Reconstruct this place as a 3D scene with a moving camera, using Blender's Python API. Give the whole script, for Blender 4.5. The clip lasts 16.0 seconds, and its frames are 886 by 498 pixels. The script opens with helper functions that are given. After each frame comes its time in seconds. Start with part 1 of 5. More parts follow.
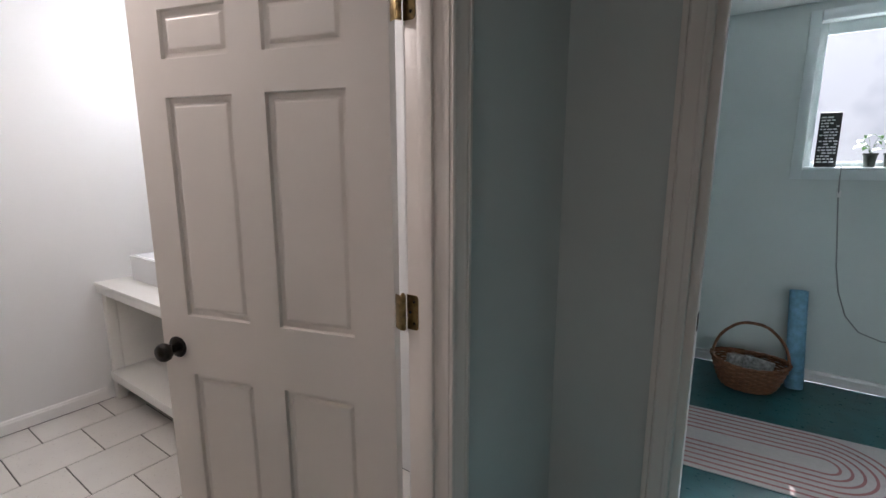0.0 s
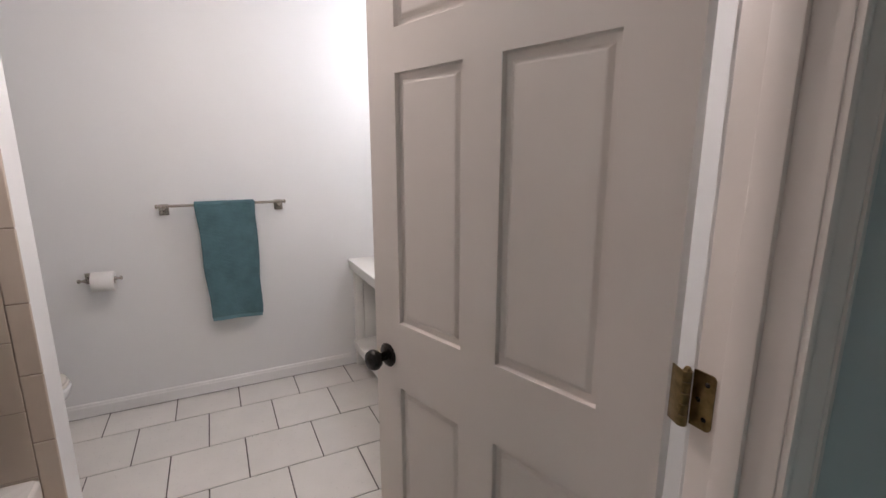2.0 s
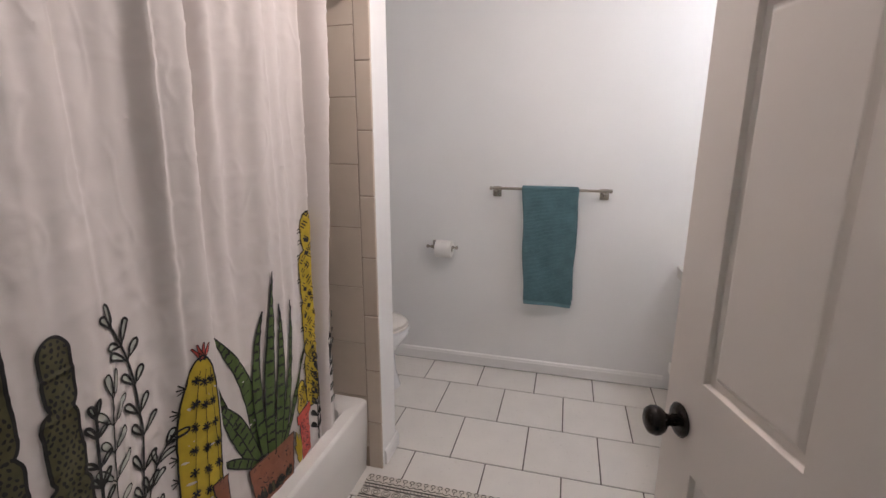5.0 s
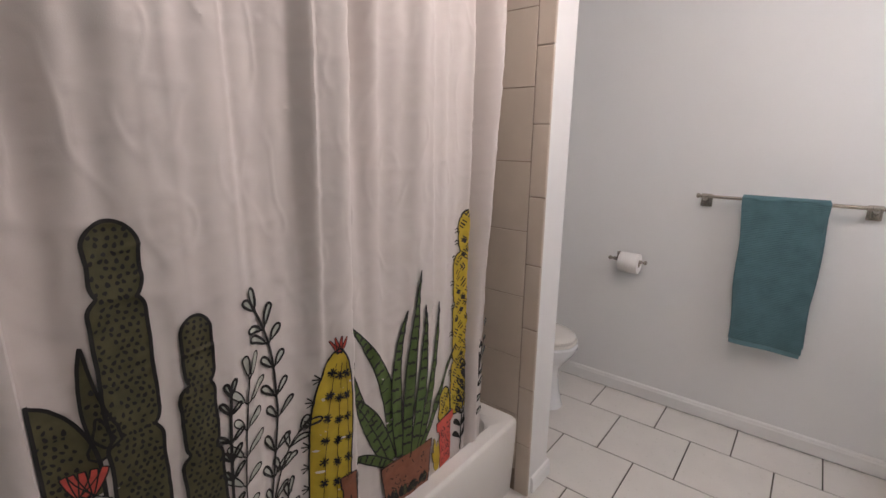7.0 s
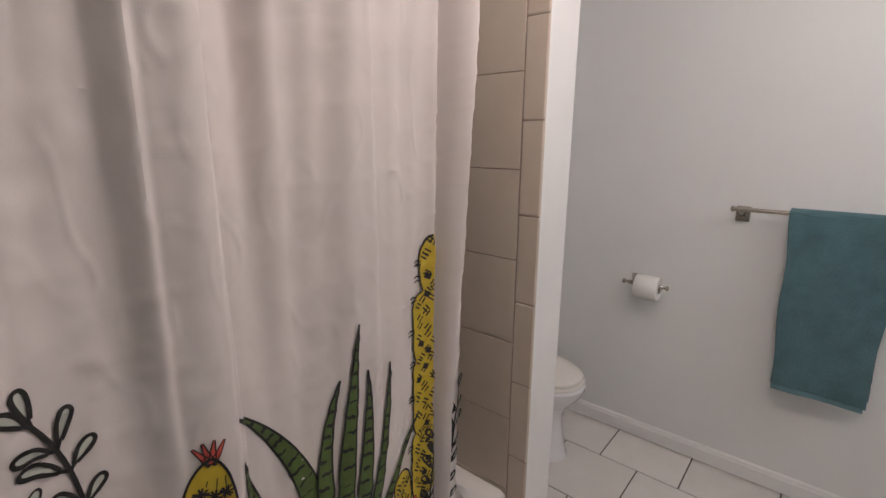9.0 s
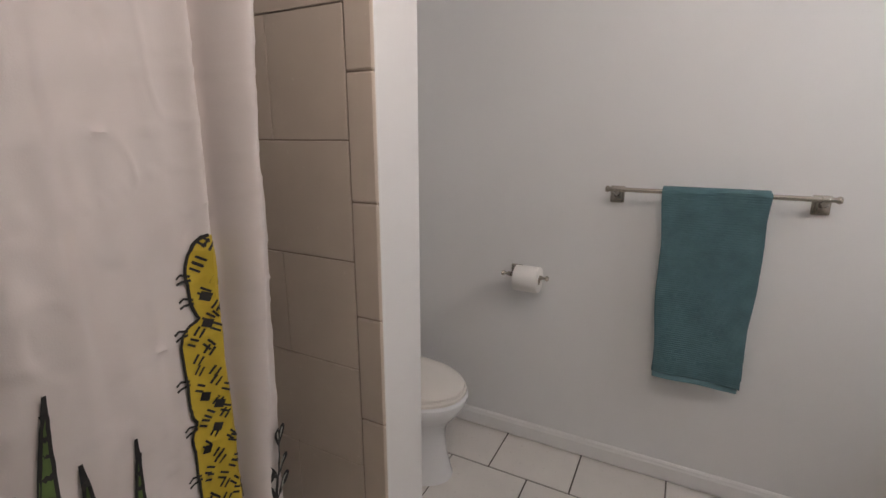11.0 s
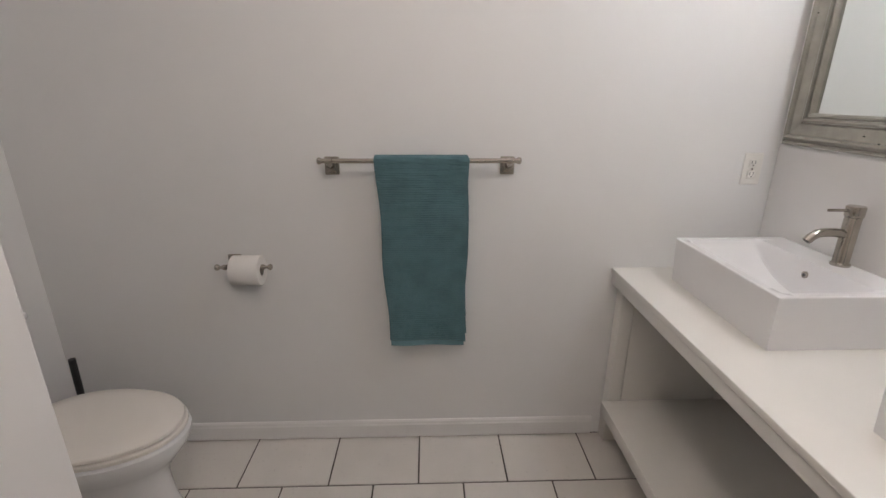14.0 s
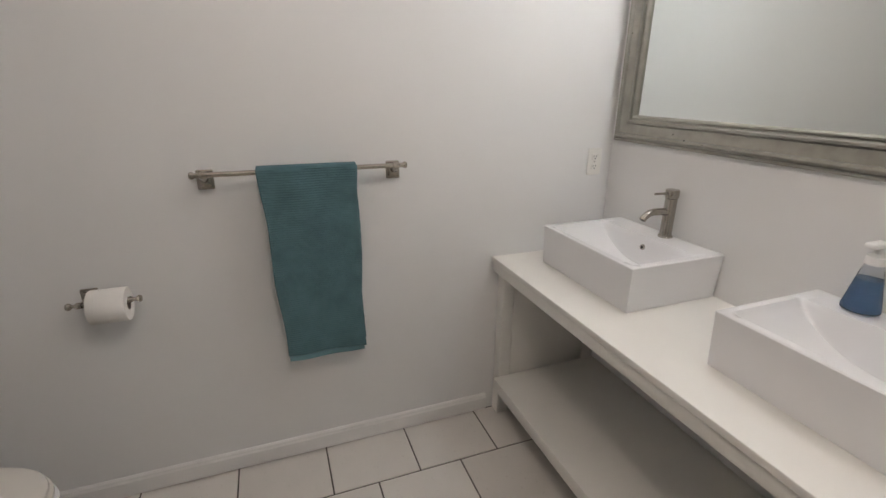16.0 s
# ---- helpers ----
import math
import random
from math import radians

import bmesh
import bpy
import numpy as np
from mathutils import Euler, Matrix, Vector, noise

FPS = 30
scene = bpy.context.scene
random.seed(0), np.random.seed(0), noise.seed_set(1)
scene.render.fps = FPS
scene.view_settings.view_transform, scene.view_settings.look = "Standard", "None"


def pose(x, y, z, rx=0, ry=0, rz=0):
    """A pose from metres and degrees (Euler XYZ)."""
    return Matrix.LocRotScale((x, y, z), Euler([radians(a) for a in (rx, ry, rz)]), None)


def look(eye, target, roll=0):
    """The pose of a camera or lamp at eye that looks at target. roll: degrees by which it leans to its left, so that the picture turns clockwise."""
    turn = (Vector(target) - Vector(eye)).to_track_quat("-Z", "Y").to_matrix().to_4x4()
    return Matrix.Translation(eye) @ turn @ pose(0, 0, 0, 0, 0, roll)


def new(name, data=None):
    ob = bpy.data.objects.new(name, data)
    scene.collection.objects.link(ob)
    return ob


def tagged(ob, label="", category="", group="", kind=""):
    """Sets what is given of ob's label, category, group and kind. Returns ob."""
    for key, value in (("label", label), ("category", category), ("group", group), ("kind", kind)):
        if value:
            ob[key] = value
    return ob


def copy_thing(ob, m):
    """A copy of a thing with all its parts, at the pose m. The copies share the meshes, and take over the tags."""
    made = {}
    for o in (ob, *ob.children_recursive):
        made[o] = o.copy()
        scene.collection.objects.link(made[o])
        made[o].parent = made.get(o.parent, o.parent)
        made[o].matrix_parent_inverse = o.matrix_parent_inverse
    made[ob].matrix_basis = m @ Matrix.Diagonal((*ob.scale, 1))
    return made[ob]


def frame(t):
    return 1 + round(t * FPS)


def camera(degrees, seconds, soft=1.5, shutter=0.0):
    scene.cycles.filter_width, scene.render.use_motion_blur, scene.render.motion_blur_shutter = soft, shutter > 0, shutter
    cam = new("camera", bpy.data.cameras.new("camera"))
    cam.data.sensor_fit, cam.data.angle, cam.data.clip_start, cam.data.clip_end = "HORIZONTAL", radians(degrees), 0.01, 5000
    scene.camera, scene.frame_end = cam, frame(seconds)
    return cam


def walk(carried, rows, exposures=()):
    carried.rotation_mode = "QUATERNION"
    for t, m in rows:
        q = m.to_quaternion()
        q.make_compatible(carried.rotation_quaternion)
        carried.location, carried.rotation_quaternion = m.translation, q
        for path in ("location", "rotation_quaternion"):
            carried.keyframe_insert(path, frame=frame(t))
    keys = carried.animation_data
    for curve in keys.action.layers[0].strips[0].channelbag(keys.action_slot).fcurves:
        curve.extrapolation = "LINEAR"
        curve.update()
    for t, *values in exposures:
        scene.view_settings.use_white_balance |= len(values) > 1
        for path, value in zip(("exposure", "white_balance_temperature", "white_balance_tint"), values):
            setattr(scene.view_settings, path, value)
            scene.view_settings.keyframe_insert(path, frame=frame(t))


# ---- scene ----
cam = camera(87.8, 16.0)
PATH = [
    (0, (0.523, 0.13, 1.534), (-0.604, 1.742, 1.17), 0.0),
    (0.5, (0.466, 0.203, 1.529), (-0.851, 1.661, 1.154), 0.3),
    (1, (0.351, 0.278, 1.52), (-1.147, 1.546, 1.136), 0.3),
    (1.5, (0.26, 0.325, 1.522), (-1.379, 1.4, 1.122), 0.1),
    (2, (0.213, 0.368, 1.53), (-1.537, 1.243, 1.118), -0.0),
    (2.5, (0.19, 0.442, 1.526), (-1.65, 1.105, 1.105), -0.1),
    (3, (0.177, 0.481, 1.517), (-1.726, 0.923, 1.089), -0.1),
    (3.5, (0.114, 0.486, 1.495), (-1.824, 0.709, 1.058), 0.3),
    (4, (0.034, 0.499, 1.493), (-1.915, 0.493, 1.043), 0.2),
    (4.5, (0.0, 0.525, 1.506), (-1.931, 0.269, 1.053), 0.1),
    (7, (-0.239, 0.53, 1.49), (-1.755, -0.689, 1.024), 0.6),
    (7.5, (-0.287, 0.5, 1.495), (-1.747, -0.788, 1.037), 0.4),
    (8, (-0.382, 0.46, 1.495), (-1.828, -0.842, 1.033), 0.3),
    (10.5, (-0.95, 0.318, 1.441), (-2.611, -0.699, 0.984), 0.2),
    (11, (-0.994, 0.326, 1.421), (-2.72, -0.564, 0.943), 0.1),
    (11.5, (-1.046, 0.345, 1.409), (-2.829, -0.404, 0.899), 0.2),
    (12, (-1.059, 0.361, 1.403), (-2.89, -0.239, 0.868), 0.1),
    (12.5, (-1.068, 0.372, 1.409), (-2.938, -0.056, 0.843), 0.1),
    (13, (-1.112, 0.399, 1.418), (-3.006, 0.145, 0.826), 0.1),
    (13.5, (-1.189, 0.448, 1.432), (-3.088, 0.353, 0.812), 0.1),
    (14, (-1.225, 0.452, 1.449), (-3.118, 0.516, 0.808), 0.2),
    (14.5, (-1.228, 0.421, 1.463), (-3.105, 0.64, 0.81), 0.2),
    (15, (-1.218, 0.384, 1.474), (-3.068, 0.761, 0.815), 0.3),
    (15.5, (-1.21, 0.341, 1.485), (-3.021, 0.868, 0.821), 0.5),
    (16, (-1.218, 0.318, 1.497), (-2.985, 0.977, 0.829), 0.4),
]
EXPOSURES = [(0.0, 0.36, 6400, 16), (1.0, 0.34, 6450, 17), (2.0, 0.38, 6500, 18), (2.5, 0.28, 6500, 18), (3.0, 0.28, 6500, 18), (4.5, 0.30, 6550, 18), (7.5, 0.28, 6600, 18), (10.5, -0.02, 6700, 16), (11.5, -0.04, 6720, 16), (12.5, 0.04, 6780, 16), (14.5, 0.03, 6800, 15), (16.0, -0.04, 6830, 13)]
walk(cam, [(t, look(eye, target, roll)) for t, eye, target, roll in PATH], EXPOSURES)

# ---- world, sun and lamps ----
world = bpy.data.worlds.new("sky")
scene.world = world
world.use_nodes = True
sky = world.node_tree.nodes.new("ShaderNodeTexSky")
sky.sky_type = "NISHITA"
sky.sun_disc = False
sky.sun_elevation = radians(46.8)
sky.sun_rotation = radians(0)
world.node_tree.links.new(sky.outputs[0], world.node_tree.nodes["Background"].inputs[0])
world.node_tree.nodes["Background"].inputs[1].default_value = 0.12

sun = new("sun", bpy.data.lights.new("sun", "SUN"))
sun.data.energy, sun.data.angle, sun.data.color = 4.0, radians(0.5), (1.0, 0.95, 0.88)
sun.matrix_world = look((1.2, 4.15, 2.0), (1.22, 2.27, 0.0))


def area_lamp(name, eye, target, size, size_y, watts, colour):
    lamp = new(name, bpy.data.lights.new(name, "AREA"))
    lamp.data.shape, lamp.data.size, lamp.data.size_y = "RECTANGLE", size, size_y
    lamp.data.energy, lamp.data.color = watts, colour
    lamp.matrix_world = look(eye, target)
    return lamp


def bulb(name, place, radius, watts, colour):
    lamp = new(name, bpy.data.lights.new(name, "POINT"))
    lamp.data.shadow_soft_size, lamp.data.energy, lamp.data.color = radius, watts, colour
    lamp.location = place
    return lamp


# bathroom ceiling light, three bulbs above the mirror, added hall lamp, daylight lamp outside
bulb("ceiling_bulb", (-1.40, 0.44, 2.40), 0.04, 17.5, (1.0, 0.900, 0.835))
for x in (-2.36, -2.15, -1.94):
    bulb("vanity_bulb", (x, 1.655, 2.225), 0.03, 4.8, (0.88, 0.94, 1.0))
# unseen lamp behind the viewpoint, added to light the door's hall side
area_lamp("hall_fill_lamp", (0.42, -0.85, 2.47), (0.42, -0.85, 0), 0.26, 0.26, 3.9, (1.0, 0.80, 0.72))
# added lamp outside, above the sightline, standing in for sky light through the window
area_lamp("daylight_stand_in", (1.18, 8.4, 4.9), (1.1, 3.4, 1.5), 3.0, 1.5, 2300, (0.88, 0.95, 1.0))


# ---- materials ----
def shader(name, base, rough=0.5, metal=0.0, vary=0.06, scale=6.0, bump=0.02, grain=120.0, island=0.0, spec=0.5, sheen=0.0, coat=0.0):
    m = bpy.data.materials.new(name)
    m.use_nodes = True
    nt = m.node_tree
    b = nt.nodes["Principled BSDF"]
    geo = nt.nodes.new("ShaderNodeNewGeometry")
    big, small = nt.nodes.new("ShaderNodeTexNoise"), nt.nodes.new("ShaderNodeTexNoise")
    big.inputs["Scale"].default_value, small.inputs["Scale"].default_value = scale, grain
    big.inputs["Detail"].default_value, small.inputs["Detail"].default_value = 4, 3
    for n in (big, small):
        nt.links.new(geo.outputs["Position"], n.inputs["Vector"])
    ramp = nt.nodes.new("ShaderNodeMapRange")
    ramp.inputs["From Min"].default_value, ramp.inputs["From Max"].default_value = 0.3, 0.7
    ramp.inputs["To Min"].default_value, ramp.inputs["To Max"].default_value = 1 - vary, 1 + vary
    nt.links.new(big.outputs["Fac"], ramp.inputs["Value"])
    level = ramp.outputs["Result"]
    if island:
        info, shift, mul = nt.nodes.new("ShaderNodeObjectInfo"), nt.nodes.new("ShaderNodeMapRange"), nt.nodes.new("ShaderNodeMath")
        shift.inputs["To Min"].default_value, shift.inputs["To Max"].default_value = 1 - island, 1 + island
        nt.links.new(info.outputs["Random"], shift.inputs["Value"])
        mul.operation = "MULTIPLY"
        nt.links.new(level, mul.inputs[0])
        nt.links.new(shift.outputs["Result"], mul.inputs[1])
        level = mul.outputs[0]
    tint = nt.nodes.new("ShaderNodeVectorMath")
    tint.operation = "SCALE"
    tint.inputs[0].default_value = base
    nt.links.new(level, tint.inputs["Scale"])
    nt.links.new(tint.outputs[0], b.inputs["Base Color"])
    soft = nt.nodes.new("ShaderNodeMapRange")
    soft.inputs["To Min"].default_value, soft.inputs["To Max"].default_value = max(rough - 0.08, 0.02), min(rough + 0.08, 1)
    nt.links.new(small.outputs["Fac"], soft.inputs["Value"])
    nt.links.new(soft.outputs["Result"], b.inputs["Roughness"])
    relief = nt.nodes.new("ShaderNodeBump")
    relief.inputs["Strength"].default_value, relief.inputs["Distance"].default_value = min(bump * 10, 1), 0.001
    nt.links.new(small.outputs["Fac"], relief.inputs["Height"])
    nt.links.new(relief.outputs[0], b.inputs["Normal"])
    b.inputs["Metallic"].default_value = metal
    b.inputs["Specular IOR Level"].default_value = spec
    b.inputs["Sheen Weight"].default_value = sheen
    b.inputs["Coat Weight"].default_value = coat
    return m


def glow(name, colour, strength):
    m = bpy.data.materials.new(name)
    m.use_nodes = True
    b = m.node_tree.nodes["Principled BSDF"]
    b.inputs["Base Color"].default_value = (*colour, 1)
    b.inputs["Emission Color"].default_value = (*colour, 1)
    b.inputs["Emission Strength"].default_value = strength
    return m


WALL = shader("wall_paint", (0.78, 0.78, 0.775), 0.55, vary=0.015, scale=2.5, bump=0.018, grain=260)
TRIM = shader("white_semigloss_paint", (0.80, 0.79, 0.78), 0.32, vary=0.02, scale=5, bump=0.008, grain=90)
DOOR = shader("door_paint", (0.79, 0.735, 0.69), 0.38, vary=0.025, scale=4, bump=0.012, grain=140)
CEIL = shader("ceiling_paint", (0.80, 0.80, 0.79), 0.8, vary=0.02, bump=0.03)
HALLW = shader("hall_wall_paint", (0.58, 0.605, 0.595), 0.5, vary=0.02, scale=2.5, bump=0.02, grain=240)
TEALW = shader("pale_blue_wall_paint", (0.66, 0.715, 0.695), 0.5, vary=0.03, scale=2.5, bump=0.03, grain=200)
TILE = shader("floor_tile_glaze", (0.70, 0.665, 0.625), 0.30, vary=0.03, scale=7, bump=0.006, grain=60, island=0.03)
GROUT = shader("dark_grout", (0.10, 0.085, 0.075), 0.9, vary=0.15, scale=30, bump=0.05)
WTILE = shader("beige_wall_tile", (0.60, 0.51, 0.425), 0.24, vary=0.03, scale=9, bump=0.004, grain=70, island=0.02)
WGROUT = shader("tan_grout", (0.30, 0.235, 0.185), 0.9, vary=0.1, scale=30, bump=0.05)
ACRYLIC = shader("tub_acrylic", (0.80, 0.77, 0.74), 0.22, vary=0.02, scale=3, bump=0.003, coat=0.3)
CERAMIC = shader("white_ceramic", (0.80, 0.80, 0.81), 0.10, vary=0.01, scale=3, bump=0.001, coat=0.4)
SEATW = shader("toilet_seat_plastic", (0.78, 0.74, 0.69), 0.22, vary=0.015, scale=4, bump=0.002, coat=0.2)
VANITY = shader("cream_white_paint", (0.80, 0.785, 0.745), 0.36, vary=0.02, scale=6, bump=0.012, grain=110)
NICKEL = shader("brushed_nickel", (0.43, 0.395, 0.35), 0.20, metal=1.0, vary=0.05, scale=30, bump=0.01, grain=400)
BRASS = shader("aged_brass", (0.26, 0.185, 0.085), 0.32, metal=1.0, vary=0.35, scale=60, bump=0.03, grain=300)
BRONZE = shader("oil_rubbed_bronze", (0.022, 0.018, 0.016), 0.25, metal=0.6, vary=0.2, scale=40, bump=0.01)
TOWEL = shader("teal_terry", (0.072, 0.150, 0.172), 0.95, vary=0.14, scale=14, bump=0.09, grain=420, sheen=0.12)
CLOTH = shader("white_polyester", (0.585, 0.530, 0.505), 0.62, vary=0.02, scale=8, bump=0.02, grain=500, sheen=0.1)
PAPER = shader("tissue_paper", (0.82, 0.80, 0.77), 0.9, vary=0.02, scale=20, bump=0.05, grain=300)
BLACK = shader("black_plastic", (0.02, 0.02, 0.02), 0.4, vary=0.1)
TEALF = shader("teal_painted_floor", (0.016, 0.100, 0.110), 0.30, vary=0.16, scale=9, bump=0.06, grain=40)


# ---- mesh helpers ----
def link(name, bm, mat, parent=None, smooth=False):
    bmesh.ops.recalc_face_normals(bm, faces=bm.faces)
    me = bpy.data.meshes.new(name)
    bm.to_mesh(me)
    bm.free()
    me.materials.append(mat)
    if smooth:
        me.shade_smooth()
        me.set_sharp_from_angle(angle=radians(38))
    ob = new(name, me)
    if parent:
        ob.parent = parent
    return ob


def part(name, bm, mat, parent, label="", smooth=True):
    return tagged(link(name, bm, mat, parent, smooth), label)


def structure(name, bm, mat, label, category, smooth=False):
    return tagged(link(name, bm, mat, None, smooth), label, category, kind="structure")


def thing(name, m, label, category, group=""):
    ob = new(name)
    ob.empty_display_size = 0.1
    ob.matrix_world = m
    return tagged(ob, label, category, group)


def box(bm, a, b, bevel=0.0, segs=2):
    lo, hi = [min(p, q) for p, q in zip(a, b)], [max(p, q) for p, q in zip(a, b)]
    m = Matrix.Translation([(p + q) / 2 for p, q in zip(lo, hi)]) @ Matrix.Diagonal((*[q - p for p, q in zip(lo, hi)], 1))
    vs = bmesh.ops.create_cube(bm, size=1, matrix=m)["verts"]
    if bevel:
        es = list({e for v in vs for e in v.link_edges})
        bmesh.ops.bevel(bm, geom=es, offset=bevel, segments=segs, affect="EDGES", profile=0.5)
    return bm


def boxes(*spans, bevel=0.0, segs=2):
    bm = bmesh.new()
    for a, b in spans:
        box(bm, a, b, bevel, segs)
    return bm


def rod(bm, p, q, r, r2=None, n=20):
    p, q = Vector(p), Vector(q)
    m = Matrix.Translation((p + q) / 2) @ (q - p).to_track_quat("Z", "Y").to_matrix().to_4x4()
    bmesh.ops.create_cone(bm, cap_ends=True, segments=n, radius1=r, radius2=r if r2 is None else r2, depth=(q - p).length, matrix=m)
    return bm


def lathe(bm, profile, n=28, m=Matrix.Identity(4)):
    """Turns a profile of (radius, height) round the z axis."""
    rings = []
    for r, z in profile:
        if r < 1e-5:
            rings.append([bm.verts.new(m @ Vector((0, 0, z)))])
        else:
            rings.append([bm.verts.new(m @ Vector((r * math.cos(2 * math.pi * k / n), r * math.sin(2 * math.pi * k / n), z))) for k in range(n)])
    for a, b in zip(rings, rings[1:]):
        for k in range(n):
            j = (k + 1) % n
            ring = [a[k % len(a)], a[j % len(a)], b[j % len(b)], b[k % len(b)]]
            ring = list(dict.fromkeys(ring))
            if len(ring) > 2:
                bm.faces.new(ring)
    return bm


def tube(bm, points, radius, n=10, taper=None):
    """A round tube along points."""
    points = [Vector(p) for p in points]
    rings = []
    for k, p in enumerate(points):
        way = (points[min(k + 1, len(points) - 1)] - points[max(k - 1, 0)]).normalized()
        side = way.cross(Vector((0, 0, 1)))
        side = side.normalized() if side.length > 1e-3 else Vector((1, 0, 0))
        up = side.cross(way)
        r = radius if taper is None else radius + (taper - radius) * k / (len(points) - 1)
        rings.append([bm.verts.new(p + r * (math.cos(2 * math.pi * j / n) * side + math.sin(2 * math.pi * j / n) * up)) for j in range(n)])
    for a, b in zip(rings, rings[1:]):
        for j in range(n):
            bm.faces.new((a[j], a[(j + 1) % n], b[(j + 1) % n], b[j]))
    bm.faces.new(rings[0])
    bm.faces.new(rings[-1])
    return bm


def prism(bm, outline, y0, y1, axis="x"):
    """Extrudes an outline in the plane across axis from y0 to y1."""
    put = {"x": lambda u, v, w: (w, u, v), "y": lambda u, v, w: (u, w, v), "z": lambda u, v, w: (u, v, w)}[axis]
    a = [bm.verts.new(put(u, v, y0)) for u, v in outline]
    b = [bm.verts.new(put(u, v, y1)) for u, v in outline]
    n = len(outline)
    for k in range(n):
        bm.faces.new((a[k], a[(k + 1) % n], b[(k + 1) % n], b[k]))
    bm.faces.new(a)
    bm.faces.new(b)
    return bm


# ---- the rooms ----
WX, NY, SY, EX, HX, HY, CZ = -2.91, 1.747, -1.03, -0.185, -0.065, 1.70, 2.56
TY0, TY1 = 1.82, 4.15
DOOR_Y0, DOOR_Y1, DOOR_H = 0.178, 0.992, 2.06

structure("wall_west", boxes(((WX - 0.12, SY - 0.12, 0), (WX, NY + 0.12, CZ))), WALL, "white painted bathroom wall behind the towel bar", "wall")
structure("wall_north", boxes(((WX, NY, 0), (EX, NY + 0.12, CZ))), WALL, "white painted bathroom wall above the vanity", "wall")
structure("wall_south", boxes(((WX, SY - 0.12, 0), (EX, SY, CZ))), WALL, "white painted wall behind tub and toilet", "wall")
structure("wall_east", boxes(((EX, -1.4, 0), (HX, DOOR_Y0 - 0.02, CZ)), ((EX, DOOR_Y1 + 0.02, 0), (HX, HY, CZ)),
                             ((EX, DOOR_Y0 - 0.02, DOOR_H + 0.02), (HX, DOOR_Y1 + 0.02, CZ))), HALLW, "painted wall with the bathroom doorway", "wall")
structure("partition_wall", boxes(((-1.949, SY, 0), (-1.782, -0.230, CZ)), bevel=0.004), TRIM, "white painted stub wall between tub and toilet", "wall")
structure("ceiling", boxes(((WX - 0.12, SY - 0.4, CZ), (2.6, TY1 + 0.2, CZ + 0.1))), CEIL, "flat white painted ceiling", "ceiling")
structure("floor", boxes(((WX, SY, -0.06), (EX, NY, -0.004))), GROUT, "cream square floor tiles in dark grout, half-offset rows", "floor")
structure("hall_floor", boxes(((EX, -1.4, -0.06), (2.5, TY1, -0.001))), TEALF, "teal painted wooden floor, scuffed", "floor")
structure("wall_hall_north", boxes(((HX, HY, 0), (0.31, TY0, CZ)), ((1.15, HY, 0), (2.5, TY0, CZ)), ((0.31, HY, 2.08), (1.15, TY0, CZ))), HALLW, "grey painted hall wall with a doorway", "wall")
structure("wall_hall_south", boxes(((HX, -1.52, 0), (2.5, -1.4, CZ))), HALLW, "grey painted hall end wall", "wall")
structure("wall_hall_east", boxes(((1.35, -1.4, 0), (1.47, HY, CZ))), HALLW, "grey painted hall side wall", "wall")
structure("wall_teal_west", boxes(((HX - 0.12, TY0, 0), (HX, TY1, CZ))), TEALW, "pale blue painted wall", "wall")
structure("wall_teal_east", boxes(((2.5, HY, 0), (2.62, TY1 + 0.12, CZ))), TEALW, "pale blue painted wall", "wall")
WIN = (0.702, 1.66, 1.496, 2.44)
structure("wall_window", boxes(((HX - 0.12, TY1, 0), (WIN[0], TY1 + 0.12, CZ)), ((WIN[1], TY1, 0), (2.5, TY1 + 0.12, CZ)),
                               ((WIN[0], TY1, 0), (WIN[1], TY1 + 0.12, WIN[2])), ((WIN[0], TY1, WIN[3]), (WIN[1], TY1 + 0.12, CZ))), TEALW,
          "pale blue painted wall with a white window", "wall")
TAN = WTILE


def ring_panel(bm, x0, x1, z0, z1, steps, y, out):
    """A moulded panel: rectangles nested by (inset, depth) steps, closed by a flat field; out is the way it faces along y."""
    rings = []
    for inset, depth in steps:
        rings.append([bm.verts.new((px, y - out * depth, pz)) for px, pz in
                      ((x0 + inset, z0 + inset), (x1 - inset, z0 + inset), (x1 - inset, z1 - inset), (x0 + inset, z1 - inset))])
    for a, b in zip(rings, rings[1:]):
        for k in range(4):
            bm.faces.new((a[k], a[(k + 1) % 4], b[(k + 1) % 4], b[k]))
    bm.faces.new(rings[-1])
    return bm


def baseboard(name, p, q, normal, label, height=0.088):
    """A baseboard along p to q on the floor with a rounded top, standing out by normal."""
    p, q, n = Vector((*p, 0)), Vector((*q, 0)), Vector((*normal, 0))
    bm = bmesh.new()
    outline = [(0, 0.005), (0.013, 0.005), (0.013, height - 0.022), (0.010, height - 0.014), (0.009, height - 0.007), (0.004, height), (0, height)]
    ends = [[bm.verts.new(e + n * d + Vector((0, 0, z + 0.001))) for d, z in outline] for e in (p, q)]
    for k in range(len(outline)):
        j = (k + 1) % len(outline)
        bm.faces.new((ends[0][k], ends[0][j], ends[1][j], ends[1][k]))
    bm.faces.new(ends[0])
    bm.faces.new(ends[1])
    return structure(name, bm, TRIM, label, "baseboard")


